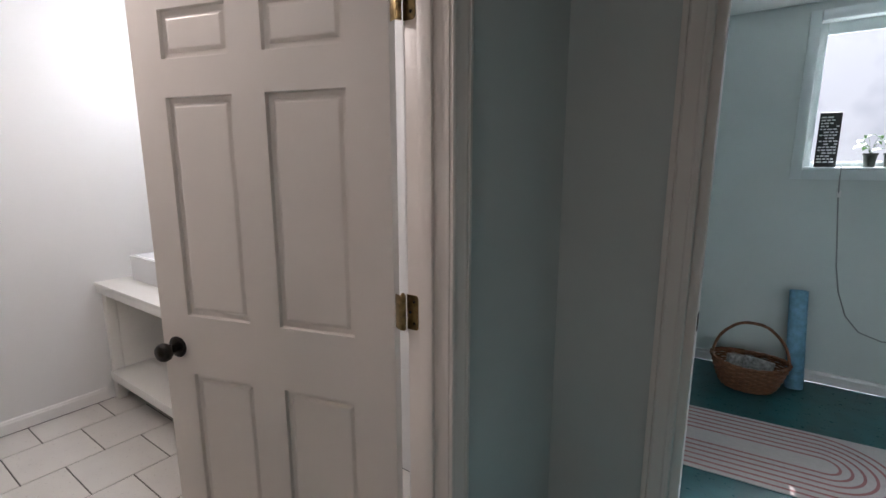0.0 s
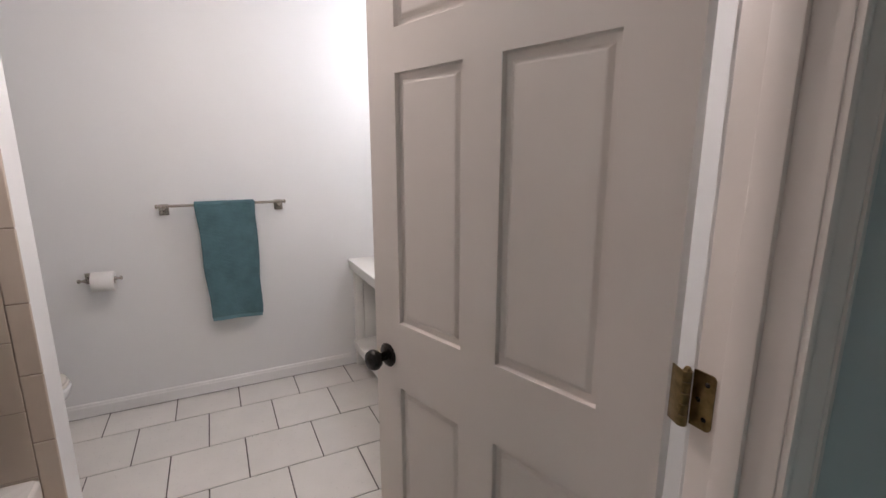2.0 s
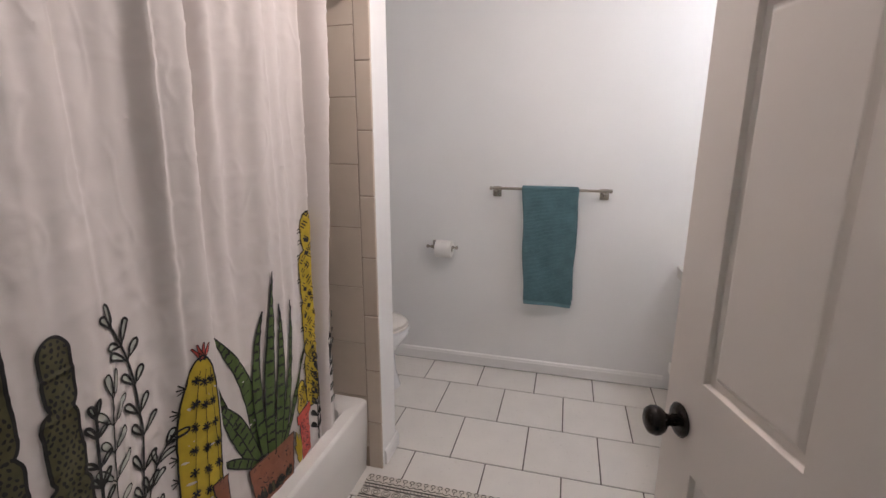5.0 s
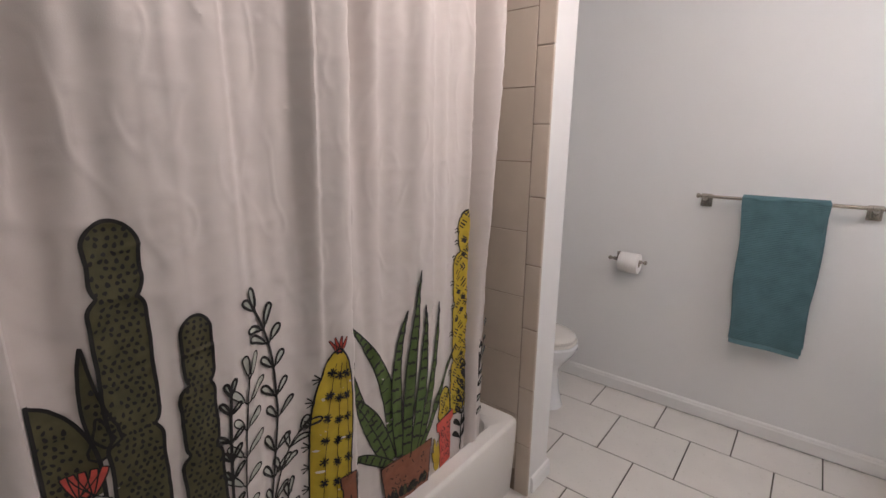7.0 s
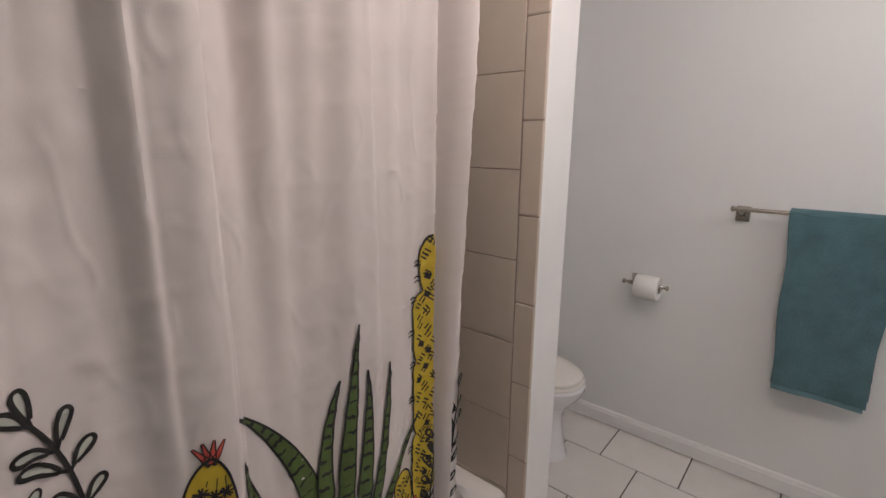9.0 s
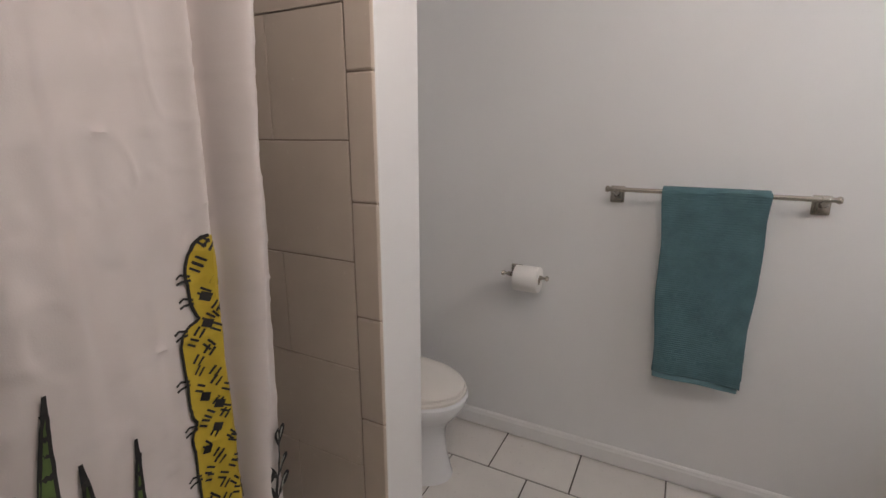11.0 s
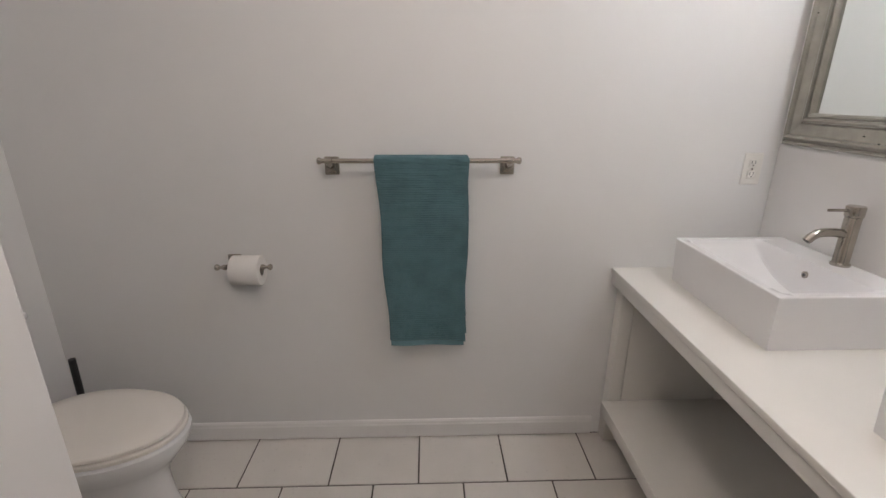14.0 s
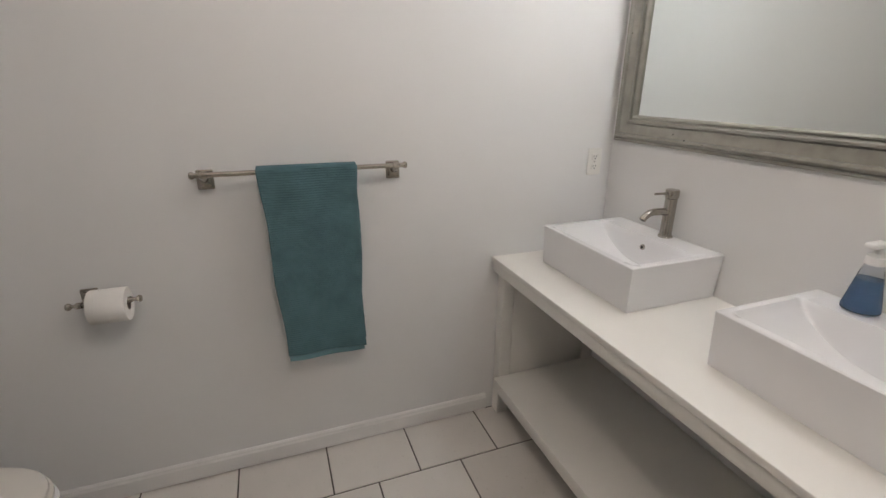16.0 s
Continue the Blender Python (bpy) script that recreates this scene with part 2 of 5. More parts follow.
baseboard("baseboard_west", (WX, SY), (WX, 1.172), (1, 0), "white painted baseboard with a rounded top")
baseboard("baseboard_south", (WX, SY), (-1.949, SY), (0, 1), "white painted baseboard behind the toilet")
baseboard("baseboard_partition", (-1.949, SY), (-1.949, -0.230), (-1, 0), "white painted baseboard on the stub wall")
baseboard("baseboard_partition_end", (-1.962, -0.230), (-1.800, -0.230), (0, 1), "chipped white baseboard on the stub wall's end", 0.080)
baseboard("baseboard_window", (HX, TY1), (2.5, TY1), (0, -1), "white painted baseboard under the window")

# ---- bathroom doorway: jambs, stops, casings ----
for y0, y1, side in ((DOOR_Y1, DOOR_Y1 + 0.02, -1), (DOOR_Y0 - 0.02, DOOR_Y0, 1)):
    face = DOOR_Y1 if side < 0 else DOOR_Y0
    structure("door_jamb", boxes(((EX - 0.002, y0, 0), (HX + 0.002, y1, DOOR_H)), bevel=0.003), DOOR, "white painted door jamb", "door frame", True)
    structure("door_stop", boxes(((-0.143, face, 0), (-0.104, face + side * 0.012, DOOR_H)), bevel=0.003), DOOR, "white painted door stop strip", "door frame", True)
structure("door_head", boxes(((EX - 0.002, DOOR_Y0 - 0.02, DOOR_H), (HX + 0.002, DOOR_Y1 + 0.02, DOOR_H + 0.02))), DOOR, "white painted door head", "door frame")
CASING = [(0, 0), (0, 0.010), (0.004, 0.013), (0.010, 0.013), (0.013, 0.006), (0.018, 0.007), (0.024, 0.011), (0.040, 0.014), (0.047, 0.018), (0.050, 0.0175), (0.053, 0.011), (0.055, 0.011), (0.058, 0.019), (0.068, 0.019), (0.074, 0.015), (0.074, 0)]


def casing(name, x_wall, out, y_in, side, mat, top, label):
    bm = bmesh.new()
    prism(bm, [(x_wall + out * d, y_in + side * w) for w, d in CASING], 0.0, top, "z")
    return structure(name, bm, mat, label, "door frame", True)


casing("door_casing", HX, 1, DOOR_Y1 + 0.003, 1, DOOR, DOOR_H + 0.07, "white moulded door casing")
casing("door_casing", HX, 1, DOOR_Y0 - 0.003, -1, DOOR, DOOR_H + 0.07, "white moulded door casing")
casing("door_casing", EX, -1, DOOR_Y1 + 0.006, 1, TRIM, DOOR_H + 0.07, "white moulded door casing inside the bathroom")

# doorway of the blue room: casing on the hall side, jamb, stop
bm = bmesh.new()
prism(bm, [(0.345 - w, HY - d * 0.9) for w, d in CASING], 0.0, 2.12, "z")
structure("blue_room_casing", bm, DOOR, "white moulded casing of the blue room's doorway", "door frame", True)
structure("blue_room_jamb", boxes(((0.31, HY - 0.006, 0), (0.352, TY0 + 0.004, 2.08)), bevel=0.004), DOOR, "white painted jamb of the blue room's doorway", "door frame", True)
structure("blue_room_stop", boxes(((0.352, HY + 0.042, 0), (0.382, TY0 - 0.02, 2.08)), bevel=0.004), DOOR, "white painted door stop strip", "door frame", True)
strike = thing("strike_plate", pose(0.382, HY + 0.075, 1.03), "small dark metal strike plate on the jamb", "strike plate")
part("plate", boxes(((0, -0.014, -0.03), (0.002, 0.014, 0.03)), bevel=0.0008), BRONZE, strike)
part("latch_hole", boxes(((0.0015, -0.007, -0.012), (0.003, 0.007, 0.012))), BLACK, strike)

# ---- six-panel door ----
STEPS = [(0, 0), (0.0008, 0.0008), (0.0022, 0.0105), (0.0036, 0.0118), (0.0165, 0.0122), (0.0185, 0.0112), (0.0250, 0.0066), (0.0275, 0.0058), (0.0300, 0.0056)]
DW, DT, DH = 0.80, 0.035, 2.045
COLS = ((0.116, 0.354), (0.459, 0.690))
ROWS = ((0.235, 0.889), (1.078, 1.716), (1.817, 1.945))
door = thing("bathroom_door", pose(-0.2237, 0.9807, 0, 0, 0, 196.37), "white painted six-panel door standing open, with a dark knob", "door")
bm = bmesh.new()
for a, b in ((0, COLS[0][0]), (COLS[0][1], COLS[1][0]), (COLS[1][1], DW)):
    box(bm, (a, -DT, 0.012), (b, 0, DH))
for c0, c1 in COLS:
    for a, b in ((0.012, ROWS[0][0]), (ROWS[0][1], ROWS[1][0]), (ROWS[1][1], ROWS[2][0]), (ROWS[2][1], DH)):
        box(bm, (c0, -DT, a), (c1, 0, b))
bmesh.ops.remove_doubles(bm, verts=bm.verts, dist=1e-5)
part("leaf", bm, DOOR, door, smooth=False)
for c0, c1 in COLS:
    for r0, r1 in ROWS:
        bm = ring_panel(bmesh.new(), c0, c1, r0, r1, STEPS, 0.0, 1)
        ring_panel(bm, c0, c1, r0, r1, STEPS, -DT, -1)
        part("panel", bm, DOOR, door, "raised rectangular panel with moulded edge", smooth=False)
KNOB_X, KNOB_Z = 0.742, 0.972
for side in (1, -1):
    turn = Matrix.Translation((KNOB_X, 0 if side > 0 else -DT, KNOB_Z)) @ Matrix.Rotation(radians(-90 * side), 4, "X")
    knob = part("knob", lathe(bmesh.new(), [(0, 0.001), (0.0125, 0.001), (0.012, 0.026), (0.015, 0.032), (0.024, 0.038), (0.0285, 0.047), (0.029, 0.055), (0.025, 0.064), (0.016, 0.069), (0, 0.071)], 32, turn), BRONZE, door, "dark bronze round knob")
    part("rose", lathe(bmesh.new(), [(0, 0.0005), (0.033, 0.0005), (0.034, 0.004), (0.030, 0.008), (0.022, 0.011), (0.013, 0.012), (0, 0.012)], 32, turn), BRONZE, knob, "dark bronze round rose")
latch = part("latch_plate", boxes(((DW - 0.001, -0.03, KNOB_Z - 0.028), (DW + 0.0012, -0.006, KNOB_Z + 0.028)), bevel=0.0005), BRASS, door, "brass latch plate on the door's edge")


def door_hinge(z):
    """A butt hinge with a leaf on the jamb and one on the door's edge, in world places."""
    hinge = thing("door_hinge", pose(-0.188, 0.966, z), "aged brass butt hinge with rounded leaf corners", "hinge", "hinges of the bathroom door")
    corner = [(0.008 * math.cos(a), 0.008 * math.sin(a)) for a in [k * math.pi / 12 for k in range(7)]]
    w, h = 0.034, 0.045
    outline = [(0, -h), (0, h)][::-1] + [(w - 0.008 + c, -h + 0.008 - s) for c, s in corner[::-1]] + [(w - 0.008 + c, h - 0.008 + s) for c, s in corner]
    outline = [(0, h), (0, -h)] + [(w - 0.008 + s, -h + 0.008 - c) for c, s in corner] + [(w - 0.008 + c, h - 0.008 + s) for c, s in corner]
    part("jamb_leaf", prism(bmesh.new(), outline, 0.0235, 0.0262, "y"), BRASS, hinge, smooth=False)
    for k in range(3):
        sx, sz = (0.022, 0.010)[k % 2], (k - 1) * 0.028
        part("screw", lathe(bmesh.new(), [(0, 0.0015), (0.003, 0.0012), (0.0042, 0)], 14, pose(sx, 0.0235, sz, 90, 0, 0)), BRONZE, hinge, "dark screw head")
    for k in range(5):
        part("knuckle", lathe(bmesh.new(), [(0, -0.0088), (0.0066, -0.0088), (0.0074, -0.0078), (0.0074, 0.0078), (0.0066, 0.0088), (0, 0.0088)], 18, pose(-0.002, 0.010, (k - 2) * 0.018)), BRASS, hinge)
    part("pin_tip", lathe(bmesh.new(), [(0, 0.052), (0.004, 0.050), (0.0055, 0.046), (0.0055, 0.0445), (0, 0.0445)], 16, pose(-0.002, 0.010, 0)), BRASS, hinge)
    plate = boxes(((-0.0305, 0.002, -h), (-0.0030, 0.0042, h)), bevel=0.001)
    bmesh.ops.rotate(plate, verts=plate.verts, cent=(-0.003, 0.004, 0), matrix=Matrix.Rotation(radians(-22), 3, "Z"))
    part("door_leaf", plate, BRASS, hinge)
    return hinge


for z in (0.33, 1.168, 1.895):
    door_hinge(z)

# ---- vanity with two vessel sinks ----
VX1, VY, CT = -1.39, 1.181, 0.797
vanity = thing("vanity", pose(0, 0, 0), "cream-white painted open vanity with a low shelf", "vanity")
part("shelf", boxes(((WX + 0.055, VY + 0.004, 0.152), (VX1 - 0.055, NY - 0.005, 0.208)), bevel=0.0025), VANITY, vanity)
part("front_rail", boxes(((WX + 0.002, VY + 0.004, CT - 0.068), (VX1, VY + 0.026, CT - 0.0225)), bevel=0.002), VANITY, vanity)
part("back_rail", boxes(((WX + 0.062, NY - 0.03, CT - 0.12), (VX1 - 0.06, NY - 0.008, CT - 0.0225)), bevel=0.002), VANITY, vanity)
for x0, x1 in ((WX + 0.004, WX + 0.058), (VX1 - 0.058, VX1 - 0.002)):
    for y0, y1 in ((VY + 0.030, VY + 0.085), (NY - 0.075, NY - 0.010)):
        part("leg", boxes(((x0, y0, 0.001), (x1, y1, CT - 0.0225)), bevel=0.003), VANITY, vanity)
    part("side_panel", boxes(((x0 + 0.004, VY + 0.088, 0.2085), (x0 + 0.0515, NY - 0.078, CT - 0.0225)), bevel=0.0015), VANITY, vanity)
top = thing("countertop", pose(0, 0, CT - 0.022), "smooth cream-white painted countertop along the wall", "countertop")
part("slab", boxes(((WX + 0.001, VY - 0.002, 0), (VX1 + 0.012, NY - 0.001, 0.022)), bevel=0.003, segs=3), VANITY, top)


def vessel_sink(x, y, z):
    """A rectangular basin with a trough-shaped bowl and a tap deck at the back."""
    w, d, h, rim, deck = 0.515, 0.392, 0.160, 0.022, 0.105
    sink = thing("vessel_sink", pose(x, y, z), "white glazed rectangular vessel sink on the countertop", "sink", "two vessel sinks")
    bm = bmesh.new()
    nx, ny = 48, 36
    us = sorted({0, 0.004, w - 0.004, w, *[rim + (w - 2 * rim) * k / nx for k in range(nx + 1)]})
    y0, y1 = rim, d - deck
    vs = sorted({0, 0.004, d - 0.004, d, *[y0 + (y1 - y0) * k / ny for k in range(ny + 1)], (y1 + d) / 2})

    def height(u, v):
        edge = min(u, w - u, v, d - v)
        zz = h - (0.0035 if edge < 1e-6 else 0)
        if rim < u < w - rim and y0 < v < y1:
            s = abs(2 * (u - rim) / (w - 2 * rim) - 1)
            wall = min((v - y0) / 0.030, (y1 - v) / 0.020, 1.0)
            wall = wall * wall * (3 - 2 * wall)
            zz -= wall * 0.108 * max(0.0, 1 - s ** 2.1) + 0.004 * min(wall * 2, 1) * min((1 - s) * 30, 1)
        return zz
    grid = [[bm.verts.new((u, v, height(u, v))) for v in vs] for u in us]
    for i in range(len(us) - 1):
        for j in range(len(vs) - 1):
            bm.faces.new((grid[i][j], grid[i + 1][j], grid[i + 1][j + 1], grid[i][j + 1]))
    edge = [grid[i][0] for i in range(len(us))] + grid[-1][1:] + [grid[i][-1] for i in range(len(us) - 2, -1, -1)] + grid[0][-2:0:-1]
    foot = [bm.verts.new((w / 2 + (e.co.x - w / 2) * 0.975, d / 2 + (e.co.y - d / 2) * 0.975, 0.0005)) for e in edge]
    for k in range(len(edge)):
        j = (k + 1) % len(edge)
        bm.faces.new((edge[k], foot[k], foot[j], edge[j]))
    bm.faces.new(foot)
    part("basin", bm, CERAMIC, sink)
    hole = pose(w / 2 + 0.005, y1 - 0.0115, h - 0.042, 90, 0, 0)
    ring = part("overflow_ring", lathe(bmesh.new(), [(0.006, 0.002), (0.0085, 0.003), (0.0105, 0.002), (0.0110, -0.006)], 22, hole), NICKEL, sink, "nickel overflow ring")
    part("overflow_hole", lathe(bmesh.new(), [(0, 0.0015), (0.0072, 0.0015)], 20, hole), BLACK, ring, "dark overflow hole")
    drain = part("drain", lathe(bmesh.new(), [(0, 0.004), (0.012, 0.005), (0.020, 0.003), (0.022, 0)], 24, pose(w / 2, (y0 + y1) / 2, 0.041)), NICKEL, sink, "round nickel drain cap")
    return sink


sink = vessel_sink(-2.786, 1.350, CT + 0.0005)
copy_thing(sink, pose(-1.973, 1.352, CT + 0.0005))

tap = thing("faucet", pose(-2.498, 1.704, CT + 0.1605), "brushed nickel single-hole faucet with a thin lever", "faucet")
part("column", lathe(bmesh.new(), [(0, 0), (0.0265, 0), (0.0265, 0.006), (0.0225, 0.009), (0.0215, 0.012), (0.0215, 0.148), (0.0205, 0.150), (0, 0.150)], 36), NICKEL, tap)
cap = part("handle_cap", lathe(bmesh.new(), [(0, 0.1515), (0.0235, 0.1515), (0.0245, 0.154), (0.0245, 0.180), (0.0225, 0.183), (0, 0.184)], 36), NICKEL, tap)
lever = tube(bmesh.new(), [(0, -0.020, 0.170), (-0.004, -0.045, 0.170), (-0.009, -0.075, 0.169)], 0.0042, 14)
part("lever", lever, NICKEL, cap, "thin round lever")
spout_path = [(0, -0.014, 0.098), (0, -0.045, 0.1035), (0, -0.075, 0.1035), (0, -0.097, 0.100), (0, -0.114, 0.089), (0, -0.124, 0.077)]
spout = part("spout", tube(bmesh.new(), spout_path, 0.0135, 20, 0.0125), NICKEL, tap)
part("aerator", lathe(bmesh.new(), [(0, 0.0012), (0.009, 0.001), (0.0095, -0.002)], 20, look((0, -0.1243, 0.0766), (0, -0.104, 0.101))), BLACK, spout, "dark aerator opening")

LIQUID = bpy.data.materials.new("blue_soap")
LIQUID.use_nodes = True
lb = LIQUID.node_tree.nodes["Principled BSDF"]
lb.inputs["Base Color"].default_value = (0.10, 0.25, 0.47, 1)
lb.inputs["Roughness"].default_value = 0.08
lb.inputs["Transmission Weight"].default_value = 0.55
lb.inputs["IOR"].default_value = 1.35
CLEAR = bpy.data.materials.new("clear_plastic")
CLEAR.use_nodes = True
cb = CLEAR.node_tree.nodes["Principled BSDF"]
cb.inputs["Base Color"].default_value = (0.93, 0.96, 1.0, 1)
cb.inputs["Roughness"].default_value = 0.05
cb.inputs["Transmission Weight"].default_value = 0.95
cb.inputs["IOR"].default_value = 1.12
PUMP = shader("white_plastic", (0.80, 0.80, 0.79), 0.35, vary=0.01, bump=0.002)
soap = thing("soap_dispenser", pose(-1.846, 1.702, CT + 0.161), "clear cone-shaped bottle of blue hand soap with a white pump", "soap")
part("bottle", lathe(bmesh.new(), [(0, 0.0005), (0.036, 0.0005), (0.0415, 0.004), (0.042, 0.012), (0.024, 0.108), (0.0195, 0.120), (0.0195, 0.126)], 36), CLEAR, soap, "clear plastic bottle")
part("liquid", lathe(bmesh.new(), [(0, 0.002), (0.034, 0.002), (0.0398, 0.006), (0.0402, 0.012), (0.0262, 0.088), (0, 0.088)], 36), LIQUID, soap, "blue liquid soap")
collar = part("pump_collar", lathe(bmesh.new(), [(0, 0.127), (0.0215, 0.127), (0.0215, 0.148), (0.014, 0.153), (0.008, 0.155), (0.008, 0.172), (0, 0.172)], 28), PUMP, soap, "white ribbed collar")
part("pump_head", boxes(((-0.014, -0.045, 0.172), (0.014, 0.016, 0.186)), bevel=0.005, segs=3), PUMP, collar, "white pump head")
part("label_line", boxes(((-0.034, -0.0215, 0.052), (-0.031, 0.004, 0.058)), bevel=0.001), PUMP, soap, "small white printed line")

# ---- mirror ----
SILVER = shader("aged_silver_leaf", (0.37, 0.355, 0.315), 0.34, metal=0.8, vary=0.10, scale=22, bump=0.012, grain=260)
GLASS = bpy.data.materials.new("mirror_glass")
GLASS.use_nodes = True
gb = GLASS.node_tree.nodes["Principled BSDF"]
gb.inputs["Base Color"].default_value = (0.80, 0.84, 0.83, 1)
gb.inputs["Metallic"].default_value = 1.0
gb.inputs["Roughness"].default_value = 0.015
MX0, MX1, MZ0, MZ1 = -2.884, -1.43, 1.281, 2.13
mirror = thing("wall_mirror", pose(0, NY - 0.001, 0), "large rectangular mirror in a worn moulded silver frame", "mirror")
profile = [(0, 0), (0, 0.014), (0.004, 0.018), (0.010, 0.018), (0.0115, 0.012), (0.014, 0.012), (0.017, 0.024), (0.026, 0.032), (0.033, 0.030), (0.036, 0.0215), (0.040, 0.0205), (0.072, 0.0180), (0.0745, 0.0125), (0.078, 0.0125), (0.080, 0.024), (0.087, 0.028), (0.092, 0.025), (0.094, 0.016), (0.097, 0.016), (0.099, 0.022), (0.104, 0.021), (0.1085, 0.015), (0.1090, 0.004)]
corners = ((MX0, MZ0, 1, 1), (MX1, MZ0, -1, 1), (MX1, MZ1, -1, -1), (MX0, MZ1, 1, -1))
for k in range(4):
    bm = bmesh.new()
    ends = []
    for cx, cz, sx, sz in (corners[k], corners[(k + 1) % 4]):
        ends.append([bm.verts.new((cx + sx * i, -hgt, cz + sz * i)) for i, hgt in profile])
    for j in range(len(profile) - 1):
        bm.faces.new((ends[0][j], ends[0][j + 1], ends[1][j + 1], ends[1][j]))
    part("frame_side", bm, SILVER, mirror, "worn silver moulding")
part("mirror_glass", boxes(((MX0 + 0.10, -0.0065, MZ0 + 0.10), (MX1 - 0.10, -0.0015, MZ1 - 0.10))), GLASS, mirror, "clear mirror glass", smooth=False)
for px, pz, r in ((-2.50, MZ0 + 0.036, 0.0022), (-2.42, MZ0 + 0.029, 0.002), (-2.56, MZ0 + 0.052, 0.0018), (-2.845, 1.70, 0.002), (-2.62, MZ0 + 0.030, 0.0015)):
    part("worm_hole", lathe(bmesh.new(), [(0, 0.0006), (r, 0.0004), (r * 1.1, -0.003)], 10, pose(px, -0.0312 if abs(pz - MZ0 - 0.03) < 0.008 else -0.0245, pz, 90, 0, 0)), BLACK, mirror, "tiny dark hole")

# ---- lights above the view: vanity bar and ceiling domes ----
SHADE = glow("lit_glass_shade", (1.0, 0.95, 0.88), 3.0)
bar = thing("vanity_light", pose(-2.15, NY - 0.001, 2.30), "nickel vanity light bar with glass shades", "wall lamp")
part("backplate", boxes(((-0.30, -0.025, -0.035), (0.30, 0, 0.035)), bevel=0.006), NICKEL, bar)
for k in (-1, 0, 1):
    sh = part("shade", lathe(bmesh.new(), [(0.018, 0.02), (0.030, 0.0), (0.045, -0.02), (0.052, -0.035)], 26, pose(0.21 * k, -0.085, 0.0)), SHADE, bar, "frosted glass shade")
    part("arm", rod(bmesh.new(), (0.21 * k, -0.02, 0.0), (0.21 * k, -0.085, 0.022), 0.008), NICKEL, sh)
# neither dome is in view; the hall's is added above its fill lamp
for name, x, y in (("ceiling_light", -1.40, 0.44), ("hall_fill_dome", 0.42, -0.85)):
    lamp = thing("ceiling_light", pose(x, y, CZ), "round flush ceiling light with a frosted dome, out of view", "ceiling light")
    part("base", lathe(bmesh.new(), [(0, 0), (0.15, 0), (0.155, -0.012), (0.145, -0.022), (0, -0.022)], 40), NICKEL, lamp)
    part("dome", lathe(bmesh.new(), [(0.142, -0.023), (0.135, -0.045), (0.10, -0.066), (0.05, -0.076), (0, -0.079)], 40), SHADE, lamp, "frosted glass dome")

# ---- towel bar, towel, paper holder, outlet ----
BAR_X, BAR_Z = WX + 0.070, 1.226
rail = thing("towel_bar", pose(0, 0, 0), "brushed nickel towel bar with square wall plates and ball ends", "towel bar")
part("bar", rod(bmesh.new(), (BAR_X, 0.082, BAR_Z), (BAR_X, 0.768, BAR_Z), 0.0085, n=24), NICKEL, rail)
for y, s in ((0.108, -1), (0.742, 1)):
    post = part("wall_plate", boxes(((WX + 0.0005, y - 0.026, BAR_Z - 0.058), (WX + 0.010, y + 0.026, BAR_Z + 0.007)), bevel=0.004, segs=3), NICKEL, rail)
    part("raised_square", boxes(((WX + 0.0102, y - 0.018, BAR_Z - 0.049), (WX + 0.017, y + 0.018, BAR_Z - 0.003)), bevel=0.003), NICKEL, post)
    part("neck", tube(bmesh.new(), [(WX + 0.016, y, BAR_Z - 0.024), (WX + 0.035, y, BAR_Z - 0.021), (WX + 0.055, y, BAR_Z - 0.010), (BAR_X, y, BAR_Z)], 0.0105, 16, 0.012), NICKEL, post)
    part("ball_end", lathe(bmesh.new(), [(0.0100, -0.014), (0.0112, 0.0), (0.0085, 0.010), (0.0055, 0.016), (0.0065, 0.021), (0.0115, 0.026), (0.0125, 0.031), (0.0095, 0.037), (0, 0.039)], 24, pose(BAR_X, y, BAR_Z, -90 * s, 0, 0)), NICKEL, rail)

towel = thing("hand_towel", pose(0, 0, 0), "teal ribbed hand towel folded over the bar", "towel")


def towel_sheet(y0, y1, slant, z_low, z_back, lift, name, fold):
    """A draped sheet: down from the bar in front, and shorter behind it, with a ribbed relief."""
    bm = bmesh.new()
    cols, rows, back = 80, 168, 60
    grid = []
    for j in range(rows + back + 1):
        line = []
        for i in range(cols + 1):
            u = i / cols
            if j <= rows:
                f = j / rows
                zz = z_low + (BAR_Z + 0.004 - z_low) * f
                x = BAR_X + 0.0105 + lift + 0.010 * (1 - f) * math.sin(3.3 * u + 0.6) + 0.004 * math.sin(9 * u + 5 * f) - 0.010 * (1 - f)
                zz += 0.006 * math.sin(2.6 * u) * (1 - f) - (0.012 * u * (1 - f))
            else:
                f = 1 - 0.9 * (j - rows) / back
                a = min((j - rows) / 12, 1) * math.pi
                zz = BAR_Z + 0.004 + (0.0105 + lift) * math.sin(a) - max(0, (j - rows - 12) / (back - 12)) * (BAR_Z - z_back)
                x = BAR_X + (0.0105 + lift) * math.cos(a)
            yy = y0 + (y1 - y0) * u
            yy += slant * (1 - f) * (1 - u) + 0.004 * math.sin(11 * f + 2 * u)
            weave = 0.0020 * (j % 2) + 0.0004 * (i % 2) + 0.0012 * noise.noise((i * 0.9, j * 0.9, 2.0))
            line.append(bm.verts.new((x + weave + fold * 0.012 * u ** 6 * (1 - f * 0.7), yy, zz)))
        grid.append(line)
    for a, b in zip(grid, grid[1:]):
        for i in range(cols):
            bm.faces.new((a[i], a[i + 1], b[i + 1], b[i]))
    ob = part(name, bm, TOWEL, towel)
    thick = ob.modifiers.new("thickness", "SOLIDIFY")
    thick.thickness, thick.offset = 0.006, -1
    return ob


